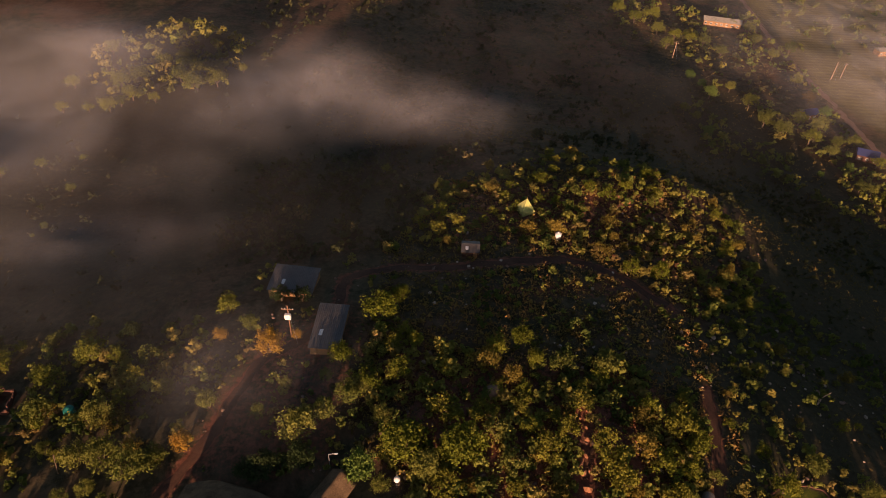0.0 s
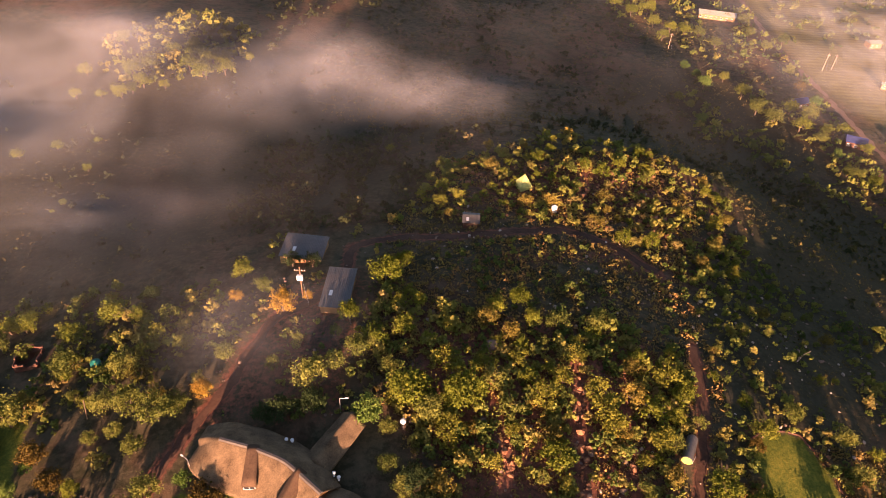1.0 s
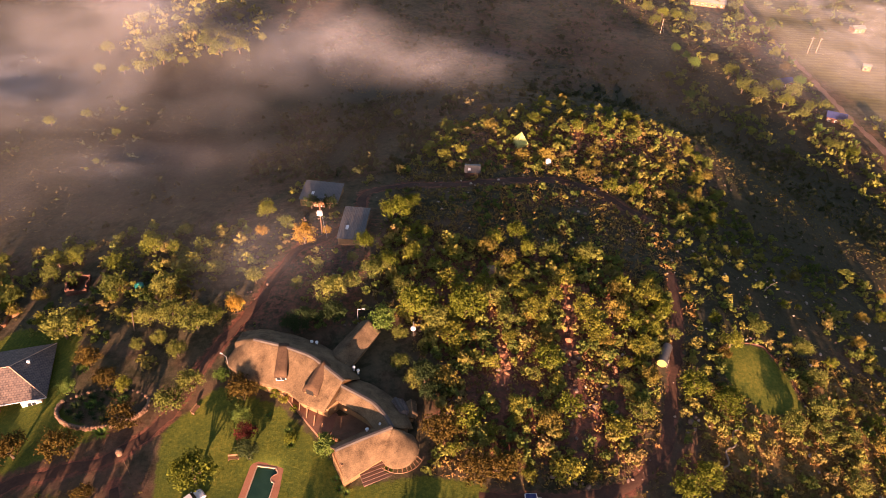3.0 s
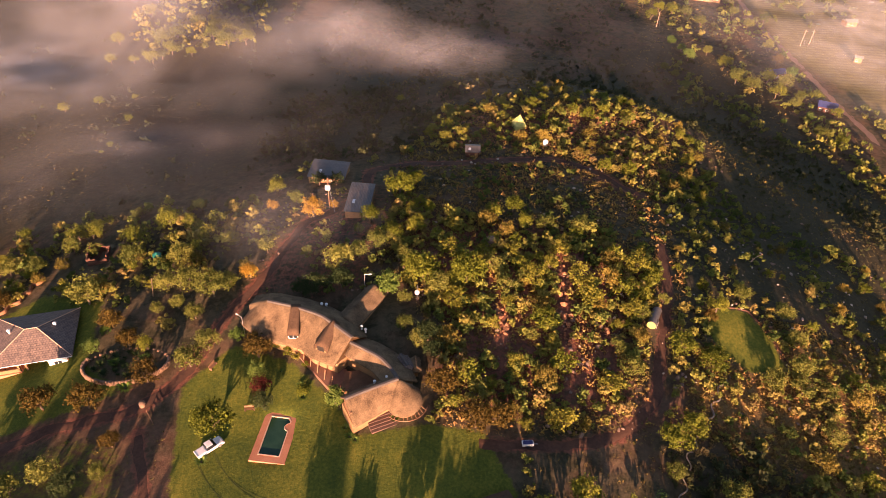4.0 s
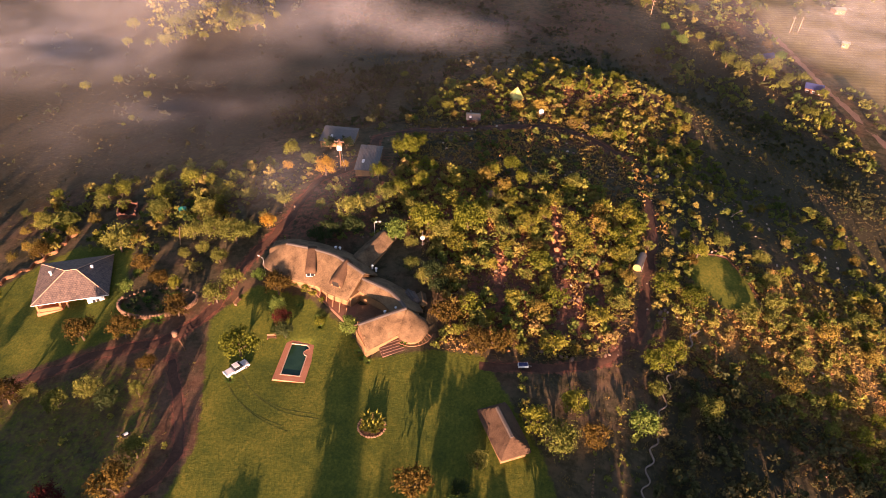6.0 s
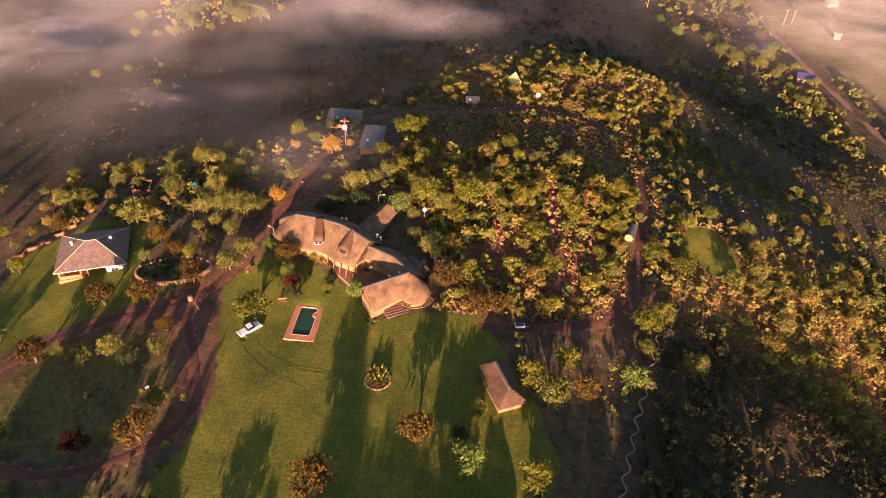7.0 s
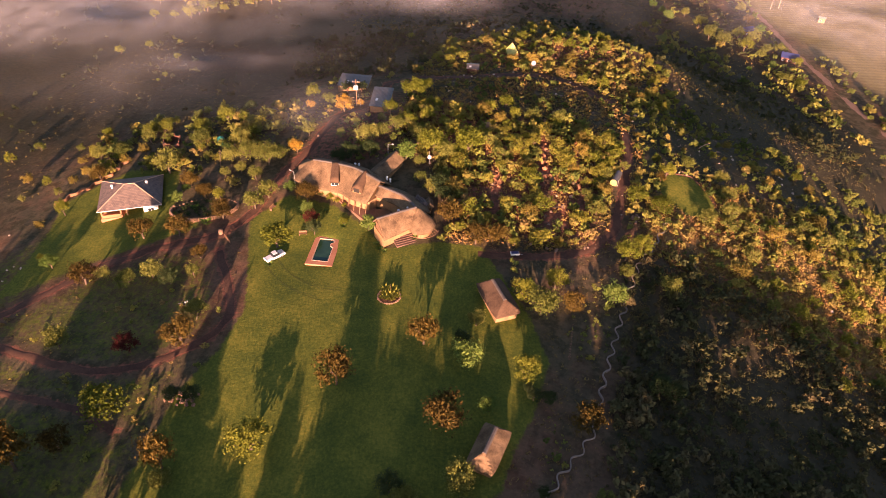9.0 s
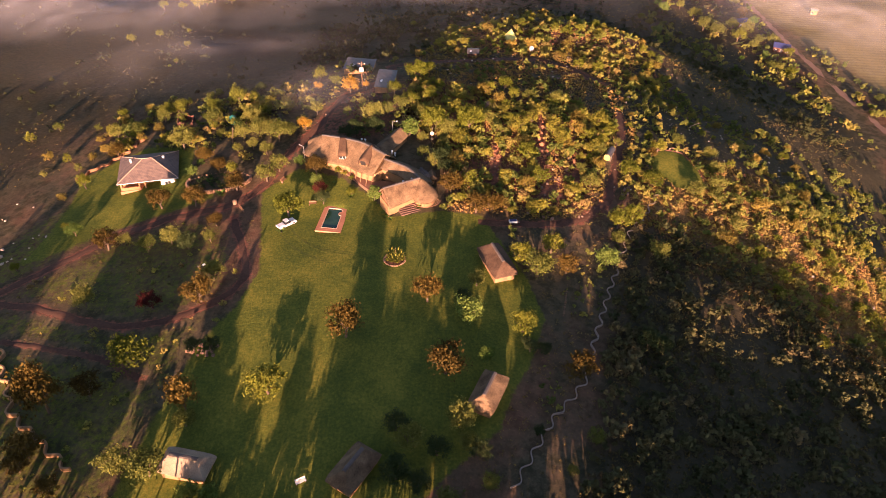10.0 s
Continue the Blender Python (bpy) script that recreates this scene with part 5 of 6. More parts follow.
def tiled_house():
    x, y, turn = -85.4, 50.1, 17.5
    base = gz(x, y)
    ob = thing("tiled_house", x, y, "square hip-roofed house with slate tiles and ochre verandah", "house", turn, z=base)
    w, d, e, top = 16.1, 14.4, 2.7, 6.0
    bm = bmesh.new()
    low = [bm.verts.new(p) for p in ((-w / 2, -d / 2, e), (w / 2, -d / 2, e), (w / 2, d / 2, e), (-w / 2, d / 2, e))]
    under = [bm.verts.new((v.co.x, v.co.y, e - 0.18)) for v in low]
    a, b = bm.verts.new((-0.9, -0.6, top)), bm.verts.new((1.4, -0.6, top))
    for f in ((low[0], low[1], b, a), (low[1], low[2], b), (low[2], low[3], a, b), (low[3], low[0], a), under[::-1]):
        bm.faces.new(f)
    for k in range(4):
        bm.faces.new((under[k], under[(k + 1) % 4], low[(k + 1) % 4], low[k]))
    bmesh.ops.recalc_face_normals(bm, faces=bm.faces)
    roof = part("roof", bm, TILES, ob, "grey-brown slate tiles")
    for p, q in ((low0, apex) for low0, apex in (((-w / 2, -d / 2, e), (-0.9, -0.6, top)), ((w / 2, -d / 2, e), (1.4, -0.6, top)), ((w / 2, d / 2, e), (1.4, -0.6, top)), ((-w / 2, d / 2, e), (-0.9, -0.6, top)), ((-0.9, -0.6, top), (1.4, -0.6, top)))):
        part("ridge_tile", rodded(p, q, 0.09, n=6), COPING, roof)
    part("gutter", boxed(0, -d / 2 - 0.06, e - 0.16, w, 0.12, 0.14), WHITE, ob)
    part("wall", boxed(0.0, 0.9, -2.5, w - 1.8, d - 3.8, 2.5 + e - 0.2), PLASTER, ob, "ochre plastered wall")
    part("verandah_floor", boxed(-0.4, -d / 2 + 1.4, -2.5, w - 1.6, 2.6, 2.6), DECK, ob)
    part("low_wall", boxed(-w / 2 + 3.4, -d / 2 + 0.5, 0.1, 4.8, 0.25, 0.9), PLASTER, ob)
    for px in (-w / 2 + 0.9, -w / 2 + 5.6, -1.0, 3.4, w / 2 - 1.2):
        part("post", boxed(px, -d / 2 + 0.5, 0.1, 0.38, 0.38, e - 0.3), PLASTER, ob)
    part("front_room", boxed(w / 2 - 3.0, -d / 2 + 1.1, -1.5, 3.6, 2.0, 1.5 + e - 0.2), WHITE, ob, "white-walled corner room")
    window_part(ob, w / 2 - 3.0, -d / 2 + 0.06, 0.7, 0, 1.6, 1.2)
    for k in range(3):
        part("dark_doorway", boxed(-4.5 + 3.2 * k, -d / 2 + 3.22, 0.1, 1.3, 0.1, 2.1), DARK, ob)
    for cx, cy, cz in ((-4.4, 0.6, 4.75), (4.3, 0.9, 4.6)):
        part("roof_vent", lathe(bmesh.new(), [(0.26, -0.6), (0.26, 0.4), (0.38, 0.44), (0.38, 0.58), (0.1, 0.75)], 14, (cx, cy, cz)), WHITE, ob, "white roof vent")


tiled_house()


def shed(x, y, turn, w, d, ridge_at, label, high=2.75, eave=2.3, wall=PLASTER):
    """A sheet-metal shed; the ridge runs along local x, ridge_at along y."""
    ob = thing("shed", x, y, label, "shed", turn, "sheds behind the lodge")
    for name, y0, y1, z0, z1 in (("front_roof", -d / 2, ridge_at, eave, high), ("back_roof", d / 2, ridge_at, eave + 0.4, high)):
        bm = bmesh.new()
        n = int(w / 0.19)
        cols = []
        for k in range(n + 1):
            px, ripple = -w / 2 + w * k / n, 0.025 * (k % 2)
            cols.append([bm.verts.new((px, y0, z0 + ripple)), bm.verts.new((px, y1, z1 + ripple)), bm.verts.new((px, y1, z1 - 0.06)), bm.verts.new((px, y0, z0 - 0.06))])
        for a, b in zip(cols, cols[1:]):
            for j in range(4):
                bm.faces.new((a[j], b[j], b[(j + 1) % 4], a[(j + 1) % 4]))
        bm.faces.new(cols[0])
        bm.faces.new(cols[-1][::-1])
        bmesh.ops.recalc_face_normals(bm, faces=bm.faces)
        part(name, bm, SHEET, ob, "grey-green corrugated sheets")
    part("wall", prism([(-w / 2 + 0.3, -d / 2 + 0.3), (w / 2 - 0.3, -d / 2 + 0.3), (w / 2 - 0.3, d / 2 - 0.3), (-w / 2 + 0.3, d / 2 - 0.3)], -1.0, eave - 0.08), wall, ob)
    part("door", boxed(w / 4, -d / 2 + 0.26, 0, 1.0, 0.08, 2.0), TIMBER, ob)
    part("roof_light", boxed(-w / 5, -d / 6, eave + (high - eave) * 0.66 - 0.02, 0.7, 1.6, 0.05), WHITE, ob)


shed(-32.6, 109.8, -4, 10.2, 8.2, 2.6, "wide low shed with grey corrugated roof")
shed(-21.9, 93.4, -2, 6.2, 12.0, 3.6, "long narrow shed with pale corrugated roof")
shed(6.5, 123.2, 0, 4.4, 3.8, 0.6, "small tin shack on the crest clearing", 2.6, 1.9, BRICK_OLD)


# ---- the garden ----


def swimming_pool():
    x, y, turn = -29.25, 27.7, -4.2
    z = -3.4
    ob = thing("swimming_pool", x, y, "dark green swimming pool with terracotta paving", "pool", turn, z=z)
    loop = [(-1.75, 3.9), (1.2, 3.9), (1.5, 3.55), (1.75, 3.2), (1.72, 2.75)]
    loop += [(1.75 - 0.75 * math.sin(math.radians(a)), 2.0 + 0.75 * math.cos(math.radians(a))) for a in range(10, 180, 20)]
    loop += [(1.75, 1.2), (1.75, -3.9), (-1.75, -3.9)]

    def ring(outer, inner, z0, z1):
        bm = bmesh.new()
        edges = []
        for l in (outer, inner):
            vs = [bm.verts.new((*p, z1)) for p in l]
            edges += [bm.edges.new((vs[k], vs[(k + 1) % len(vs)])) for k in range(len(vs))]
        bmesh.ops.triangle_fill(bm, use_beauty=True, edges=edges)
        top = list(bm.faces)
        ext = bmesh.ops.extrude_face_region(bm, geom=top)
        bmesh.ops.translate(bm, vec=(0, 0, z0 - z1), verts=[v for v in ext["geom"] if isinstance(v, bmesh.types.BMVert)])
        bmesh.ops.recalc_face_normals(bm, faces=bm.faces)
        return bm

    loop = [(a * 1.07, b * 1.04) for a, b in loop]
    wide = [(a * 1.1, b * 1.045) for a, b in loop]
    outer = [(-3.25, -5.55), (3.3, -5.55), (3.25, 5.2), (2.9, 5.5), (-3.1, 5.5)]
    part("paving", ring(outer, wide, -1.0, 0.12), DECK, ob, "terracotta brick paving")
    part("coping", ring(wide, loop, -1.0, 0.16), COPING, ob, "pale rounded coping")
    part("water", prism(loop, -0.9, -0.06), WATER, ob, "still dark green water")
    part("pump_box", boxed(2.2, 5.75, -0.3, 1.9, 0.5, 0.75, bevel=0.05), DARK, ob)


swimming_pool()


def pickup():
    x, y = -40.5, 24.6
    ob = thing("pickup_truck", x, y, "white double-cab pickup parked on the lawn", "car", 46)
    bm = bmesh.new()
    side = [(-2.55, 0.5), (-2.6, 0.95), (-0.75, 1.0), (-0.6, 1.05), (1.15, 1.05), (2.35, 0.95), (2.58, 0.7), (2.55, 0.42)]
    rows = []
    for v, sx in ((-0.88, 0.98), (-0.8, 1.0), (0.8, 1.0), (0.88, 0.98)):
        rows.append([bm.verts.new((a * sx, v, b if abs(v) < 0.85 else b - 0.06)) for a, b in side])
    for a, b in zip(rows, rows[1:]):
        for j in range(len(side)):
            bm.faces.new((a[j], a[(j + 1) % len(side)], b[(j + 1) % len(side)], b[j]))
    bm.faces.new(rows[0])
    bm.faces.new(rows[-1][::-1])
    bmesh.ops.recalc_face_normals(bm, faces=bm.faces)
    body = part("body", bm, CAR_WHITE, ob)
    cab = bmesh.new()
    lo = [(-0.75, -0.84), (1.2, -0.84), (1.2, 0.84), (-0.75, 0.84)]
    hi = [(-0.55, -0.66), (0.5, -0.66), (0.5, 0.66), (-0.55, 0.66)]
    a, b = [cab.verts.new((*p, 1.0)) for p in lo], [cab.verts.new((*p, 1.68)) for p in hi]
    for k in range(4):
        cab.faces.new((a[k], a[(k + 1) % 4], b[(k + 1) % 4], b[k]))
    cab.faces.new(b)
    cab.faces.new(a[::-1])
    part("windows", cab, GLASS, ob, "dark tinted windows")
    part("cab_roof", boxed(-0.02, 0, 1.66, 1.16, 1.4, 0.07, bevel=0.03), CAR_WHITE, ob)
    part("load_cover", boxed(-1.68, 0, 0.96, 1.65, 1.42, 0.09, bevel=0.03), CAR_WHITE, ob, "white cover over the load bed")
    part("tailgate", boxed(-2.58, 0, 0.6, 0.08, 1.6, 0.5), CAR_WHITE, ob)
    part("bumper", boxed(2.56, 0, 0.36, 0.16, 1.7, 0.24, bevel=0.04), STEEL, ob)
    for sy in (-0.62, 0.62):
        part("headlight", boxed(2.5, sy, 0.68, 0.12, 0.36, 0.16, bevel=0.03), GLASS, ob)
        part("mirror", boxed(0.95, sy * 1.6, 1.1, 0.12, 0.22, 0.16), CAR_WHITE, ob)
    for px in (-1.6, 1.6):
        for sy in (-0.8, 0.8):
            w = lathe(bmesh.new(), [(0.2, -0.12), (0.37, -0.12), (0.39, 0), (0.37, 0.12), (0.2, 0.12)], 16)
            bmesh.ops.transform(w, matrix=pose(px, sy, 0.39, 90), verts=w.verts)
            tyre = part("wheel", w, RUBBER, ob)
            r = lathe(bmesh.new(), [(0.05, -0.13), (0.21, -0.13), (0.21, 0.13), (0.05, 0.13)], 12)
            bmesh.ops.transform(r, matrix=pose(px, sy, 0.39, 90), verts=r.verts)
            part("rim", r, STEEL, tyre)


pickup()


def stone_mesh(seed, flat=0.7):
    bm = bmesh.new()
    bmesh.ops.create_icosphere(bm, subdivisions=1, radius=1)
    for v in bm.verts:
        v.co *= 1 + 0.35 * noise.noise(v.co * 1.3 + Vector((seed, 0, 0)))
        v.co.z *= flat
    me = bpy.data.meshes.new("stone")
    bm.to_mesh(me)
    bm.free()
    me.materials.append(STONE)
    return me


STONES = [stone_mesh(k * 3.7) for k in range(5)]


def stone_ring(ob, points, size, rows=1):
    """Single stones laid along a line, under their thing."""
    for k, (x, y) in enumerate(points):
        for r in range(rows):
            st = new("stone", STONES[(k + r) % 5])
            st.parent = ob
            wx, wy = ob.matrix_world.translation.x + x, ob.matrix_world.translation.y + y
            st.matrix_basis = pose(x, y, gz(wx, wy) - ob.matrix_world.translation.z + size * (0.3 + r * 0.9), 0, 0, k * 77) @ Matrix.Scale(size * (0.75 + 0.5 * ((k * 7) % 5) / 5), 4)


def rosette(bm, x, y, z, r, n, rise=0.8):
    """An agave-like plant of pointed leaves."""
    for k in range(n):
        a, tilt = k * 2.4, rise * (0.35 + 0.65 * ((k * 5) % n) / n)
        d = Vector((math.cos(a), math.sin(a), 0))
        s = Vector((-d.y, d.x, 0)) * r * 0.12
        base, mid, tip = Vector((x, y, z)), Vector((x, y, z)) + d * r * 0.5 + Vector((0, 0, r * tilt)), Vector((x, y, z)) + d * r + Vector((0, 0, r * tilt * 1.1))
        v = [bm.verts.new(p) for p in (base - s * 0.6, base + s * 0.6, mid + s, mid - s, tip)]
        bm.faces.new((v[0], v[1], v[2], v[3]))
        bm.faces.new((v[3], v[2], v[4]))


def agave(x, y, r, label, kind="fresh"):
    ob = thing("agave", x, y, label, "plant", group="garden plants")
    bm = bmesh.new()
    rosette(bm, 0, 0, 0, r, 22)
    part("leaves", bm, LEAF[kind], ob)
    part("stump", rodded((0, 0, -0.2), (0, 0, r * 0.25), r * 0.14, r * 0.1), BARK, ob)


for x, y, r in [(-25.6, 35.8, 1.1), (-26.6, 38.4, 1.0), (-25.2, 37.2, 1.2), (-61.2, 37.6, 1.8), (-41.2, 21.9, 1.4), (-31.0, 41.6, 0.7), (-66, 44, 1.4), (-60, 45, 1.2), (-16.6, 29.4, 1.0), (-15.6, 27.6, 1.1), (-14.4, 26.9, 1.0), (-7.6, 31.6, 1.2)]:
    agave(x, y, r, "spiky pale green garden plant")


def flower_bed():
    x, y = -11.9, 12.2
    ob = thing("flower_bed", x, y, "round stone-edged bed planted with spiky shrubs", "garden bed")
    stone_ring(ob, [(2.5 * math.cos(a), 2.3 * math.sin(a)) for a in np.arange(0, 6.28, 0.21)], 0.3)
    part("soil", lathe(bmesh.new(), [(2.45, -0.3), (2.4, 0.08), (1.2, 0.2), (0.1, 0.22)], 24), SOIL, ob)
    for k in range(15):
        a, r = k * 2.4, 0.5 * math.sqrt(k)
        bm = bmesh.new()
        rosette(bm, r * math.cos(a), r * math.sin(a), 0.1, 0.9 + 0.3 * (k % 3), 14, 1.1)
        part("spiky_plant", bm, LEAF["bright"], ob)
    bm = bmesh.new()
    rod(bm, (0.2, 0.5, 0), (0.25, 0.6, 3.4), 0.05, 0.03, 6)
    part("stake", bm, TIMBER, ob)


flower_bed()


def kraal():
    x, y = -63.4, 43.6
    ob = thing("kraal_wall", x, y, "round stone-walled sunken garden with orange lit rim", "wall")
    pts = [(9.0 * math.cos(a), 4.9 * math.sin(a) * (1.0 if math.sin(a) < 0 else 0.85)) for a in np.arange(0, 6.28, 0.075)]
    stone_ring(ob, [p for p in pts if p[1] < 1.2], 0.4, 3)
    stone_ring(ob, [p for p in pts if p[1] >= 1.2][::2], 0.36, 1)
    bm = bmesh.new()
    for k in range(26):
        a, r = k * 2.4, 1.35 * math.sqrt(k)
        px, py = r * math.cos(a), 0.5 * r * math.sin(a)
        rosette(bm, px, py, gz(x + px, y + py) - gz(x, y) - 0.05, 0.6 + 0.35 * (k % 3), 12, 0.9)
    part("bedding", bm, LEAF["dark"], ob, "dark grey-green bedding plants")


kraal()


def garden_wall(name, line, height, label, mat, wave=0.0, length=5.5, half=0.16):
    """A low wall on the land; wave makes it swing from side to side."""
    p = np.array(line, float)
    u = np.r_[0, np.cumsum(np.linalg.norm(np.diff(p, axis=0), axis=1))]
    us = np.arange(0, u[-1], 0.35)
    q = np.stack([np.interp(us, u, p[:, 0]), np.interp(us, u, p[:, 1])], 1)
    for _ in range(8):
        q[1:-1] = (q[:-2] + 2 * q[1:-1] + q[2:]) / 4
    d = np.gradient(q, axis=0)
    d /= np.linalg.norm(d, axis=1)[:, None]
    q = q + np.stack([-d[:, 1], d[:, 0]], 1) * (wave * np.sin(us * 2 * np.pi / length))[:, None]
    d = np.gradient(q, axis=0)
    d /= np.linalg.norm(d, axis=1)[:, None]
    ob = thing(name, *q[0], label, "wall", z=0.0)
    bm = bmesh.new()
    rows = []
    for (x, y), (dx, dy) in zip(q, d):
        z = gz(x, y)
        h = height * (1 + 0.08 * noise.noise(Vector((x, y, 0))))
        rows.append([bm.verts.new((x - dy * s * half - q[0][0], y + dx * s * half - q[0][1], z + t)) for s, t in ((-1, -0.4), (-1, h - 0.05), (-0.6, h), (0.6, h), (1, h - 0.05), (1, -0.4))])
    for a, b in zip(rows, rows[1:]):
        for j in range(5):
            bm.faces.new((a[j], a[j + 1], b[j + 1], b[j]))
    bm.faces.new(rows[0])
    bm.faces.new(rows[-1][::-1])
    bmesh.ops.recalc_face_normals(bm, faces=bm.faces)
    part("masonry", bm, mat, ob)


ORANGE_STONE = plain("orange_stone", (0.15, 0.075, 0.04), (0.3, 0.16, 0.085), 2.5, 0.9, bump=0.6)
PALE_WALL = plain("pale_plastered_wall", (0.2, 0.165, 0.14), (0.32, 0.265, 0.22), 2, 0.9)
garden_wall("serpentine_wall", [(59.0, 47.3), (52.4, 35.8), (47.7, 29.3), (42.9, 16.8), (39.6, 8.5), (36.2, -1.1), (33.1, -10.0), (30.6, -19.5), (26.4, -25.7), (23.2, -29.4), (20.1, -34.8), (14, -46)], 0.5, "low pale wall winding like a snake through the bush", PALE_WALL, 0.6, 4.6, 0.11)
garden_wall("scalloped_wall", [(-94, -16), (-91.0, -21.6), (-87.2, -25.9), (-83.5, -32.0), (-78.1, -35.8), (-72.3, -39.9), (-66, -44)], 1.1, "scalloped pale garden wall with curved bays", PLASTER, 0.7, 5.0, 0.2)
garden_wall("terrace_wall", [(-109, 51.6), (-107.4, 53.4), (-105.1, 56.5), (-102.0, 58.3), (-100.2, 61.1), (-97.6, 64.3), (-97.4, 67.4), (-95.4, 72.2)], 1.0, "sunlit orange stone retaining wall", ORANGE_STONE, 0.55, 3.6, 0.22)
garden_wall("court_wall", [(57.6, 63.8), (63.3, 66.9), (69.1, 66.5), (72.3, 59.9), (74.3, 50.2)], 0.28, "dark dry-stone wall round the grass court", BRICK_OLD, 0.1, 3, 0.16)


def lamp_post(x, y, high, turn, label):
    ob = thing("lamp_post", x, y, label, "street lamp", turn, "garden lamps")
    part("pole", rodded((0, 0, -0.3), (0, 0, high), 0.07, 0.05), STEEL, ob)
    part("arm", rodded((0, 0, high - 0.04), (1.2, 0, high + 0.1), 0.045), STEEL, ob)
    part("lamp_head", boxed(1.3, 0, high + 0.02, 0.6, 0.26, 0.14, bevel=0.04), WHITE, ob)


lamp_post(-17.0, 63.2, 4.2, 5, "white lamp post with a bent arm")
lamp_post(-40.6, 50.8, 5.0, 150, "tall lamp post at the end of the lodge")


def globe_lamp():
    ob = thing("globe_lamp", -5.4, 60.2, "white globe lamp on a thin mast", "lamp")
    part("pole", rodded((0, 0, -0.3), (0, 0, 4.6), 0.05, 0.03), STEEL, ob)
    bm = bmesh.new()
    bmesh.ops.create_uvsphere(bm, u_segments=16, v_segments=10, radius=0.55)
    bmesh.ops.translate(bm, vec=(0, 0, 2.6), verts=bm.verts)
    part("globe", bm, WHITE, ob, "frosted white globe", True)


globe_lamp()


def utility_pole(x, y, high, label, box_on=True):
    ob = thing("utility_pole", x, y, label, "utility pole", group="poles")
    part("pole", rodded((0, 0, -0.5), (0, 0, high), 0.16, 0.11), TIMBER if box_on else COPING, ob)
    part("crossarm", boxed(0, -0.12, high - 1.0, 2.4, 0.12, 0.14), TIMBER, ob)
    for k in (-1.05, -0.5, 0.5, 1.05):
        part("insulator", rodded((k, -0.12, high - 0.86), (k, -0.12, high - 0.6), 0.06, 0.04), WHITE, ob)
    if box_on:
        part("transformer", boxed(0.0, -0.5, high - 3.2, 1.25, 0.7, 1.25, bevel=0.08), WHITE, ob, "white transformer box")
    part("stay", rodded((0.1, 0, high - 1.5), (1.6, -1.8, 0.0), 0.02, n=5), STEEL, ob)


utility_pole(-29.6, 92.6, 9.0, "timber power pole with a white transformer")
utility_pole(197.3, 336.0, 9.5, "tall pale power pole in the hazy field", False)
utility_pole(203.0, 338.0, 8.5, "tall pale power pole in the hazy field", False)
utility_pole(118.0, 352.0, 9, "pale power pole by the valley trees", False)
old_post = thing("timber_post", -64.6, 62.6, "bare timber post leaning among trees", "post", 30)
part("shaft", rodded((0, 0, -0.4), (0.8, 0, 5.2), 0.13, 0.09), BARK, old_post)


def water_tank(x, y, r, h, mat, label, name="water_tank"):
    ob = thing(name, x, y, label, "tank")
    prof = [(r, -0.2)] + [(r * (1 + 0.02 * (k % 2)), h * k / 10) for k in range(11)] + [(r * 0.85, h * 1.06), (r * 0.35, h * 1.16), (r * 0.3, h * 1.2), (0.05, h * 1.21)]
    part("shell", lathe(bmesh.new(), prof, 24), mat, ob)
    part("lid", lathe(bmesh.new(), [(r * 0.27, h * 1.19), (r * 0.27, h * 1.26), (0.05, h * 1.28)], 14), mat, ob)


water_tank(28.2, 131.4, 0.75, 1.6, WHITE, "round white water tank on the crest clearing")
water_tank(-67.6, 74.4, 1.0, 2.1, TEAL, "green plastic water tank among trees")


def drum():
    ob = thing("horizontal_tank", 46.3, 60.4, "grey horizontal tank with a bright yellow end", "tank", -25)
    bm = lathe(bmesh.new(), [(0.9, 0), (1.0, 0.1), (0.98, 5.2), (0.8, 5.4)], 22)
    bmesh.ops.transform(bm, matrix=pose(0, -2.7, 1.3, -90), verts=bm.verts)
    part("shell", bm, SHEET, ob)
    e = lathe(bmesh.new(), [(0.95, -0.06), (0.9, 0.02)], 22)
    bmesh.ops.transform(e, matrix=pose(0, -2.7, 1.3, -90), verts=e.verts)
    part("end_plate", e, YELLOW, ob, "bright yellow end")
    for k in (-1.8, 1.8):
        part("cradle", boxed(0, k, -0.3, 1.8, 0.4, 0.85), STONE, ob)
    part("ladder", boxed(1.12, -1.9, 0, 0.06, 0.4, 2.1), STEEL, ob)


drum()


def canvas_tent():
    ob = thing("canvas_tent", 20.9, 142.6, "pale green peaked canvas tent on the rocky crest", "tent", 20)
    bm = bmesh.new()
    n = 4
    ring = [bm.verts.new((2.5 * math.cos(k * math.pi / 2 + 0.78), 2.5 * math.sin(k * math.pi / 2 + 0.78), 1.3)) for k in range(n)]
    foot = [bm.verts.new((2.4 * math.cos(k * math.pi / 2 + 0.78), 2.4 * math.sin(k * math.pi / 2 + 0.78), -0.4)) for k in range(n)]
    top = bm.verts.new((0, 0, 4.4))
    for k in range(n):
        bm.faces.new((ring[k], ring[(k + 1) % n], top))
        bm.faces.new((foot[k], foot[(k + 1) % n], ring[(k + 1) % n], ring[k]))
    part("canvas", bm, CANVAS, ob)
    part("pole", rodded((0, 0, 0), (0, 0, 4.7), 0.05), TIMBER, ob)


canvas_tent()


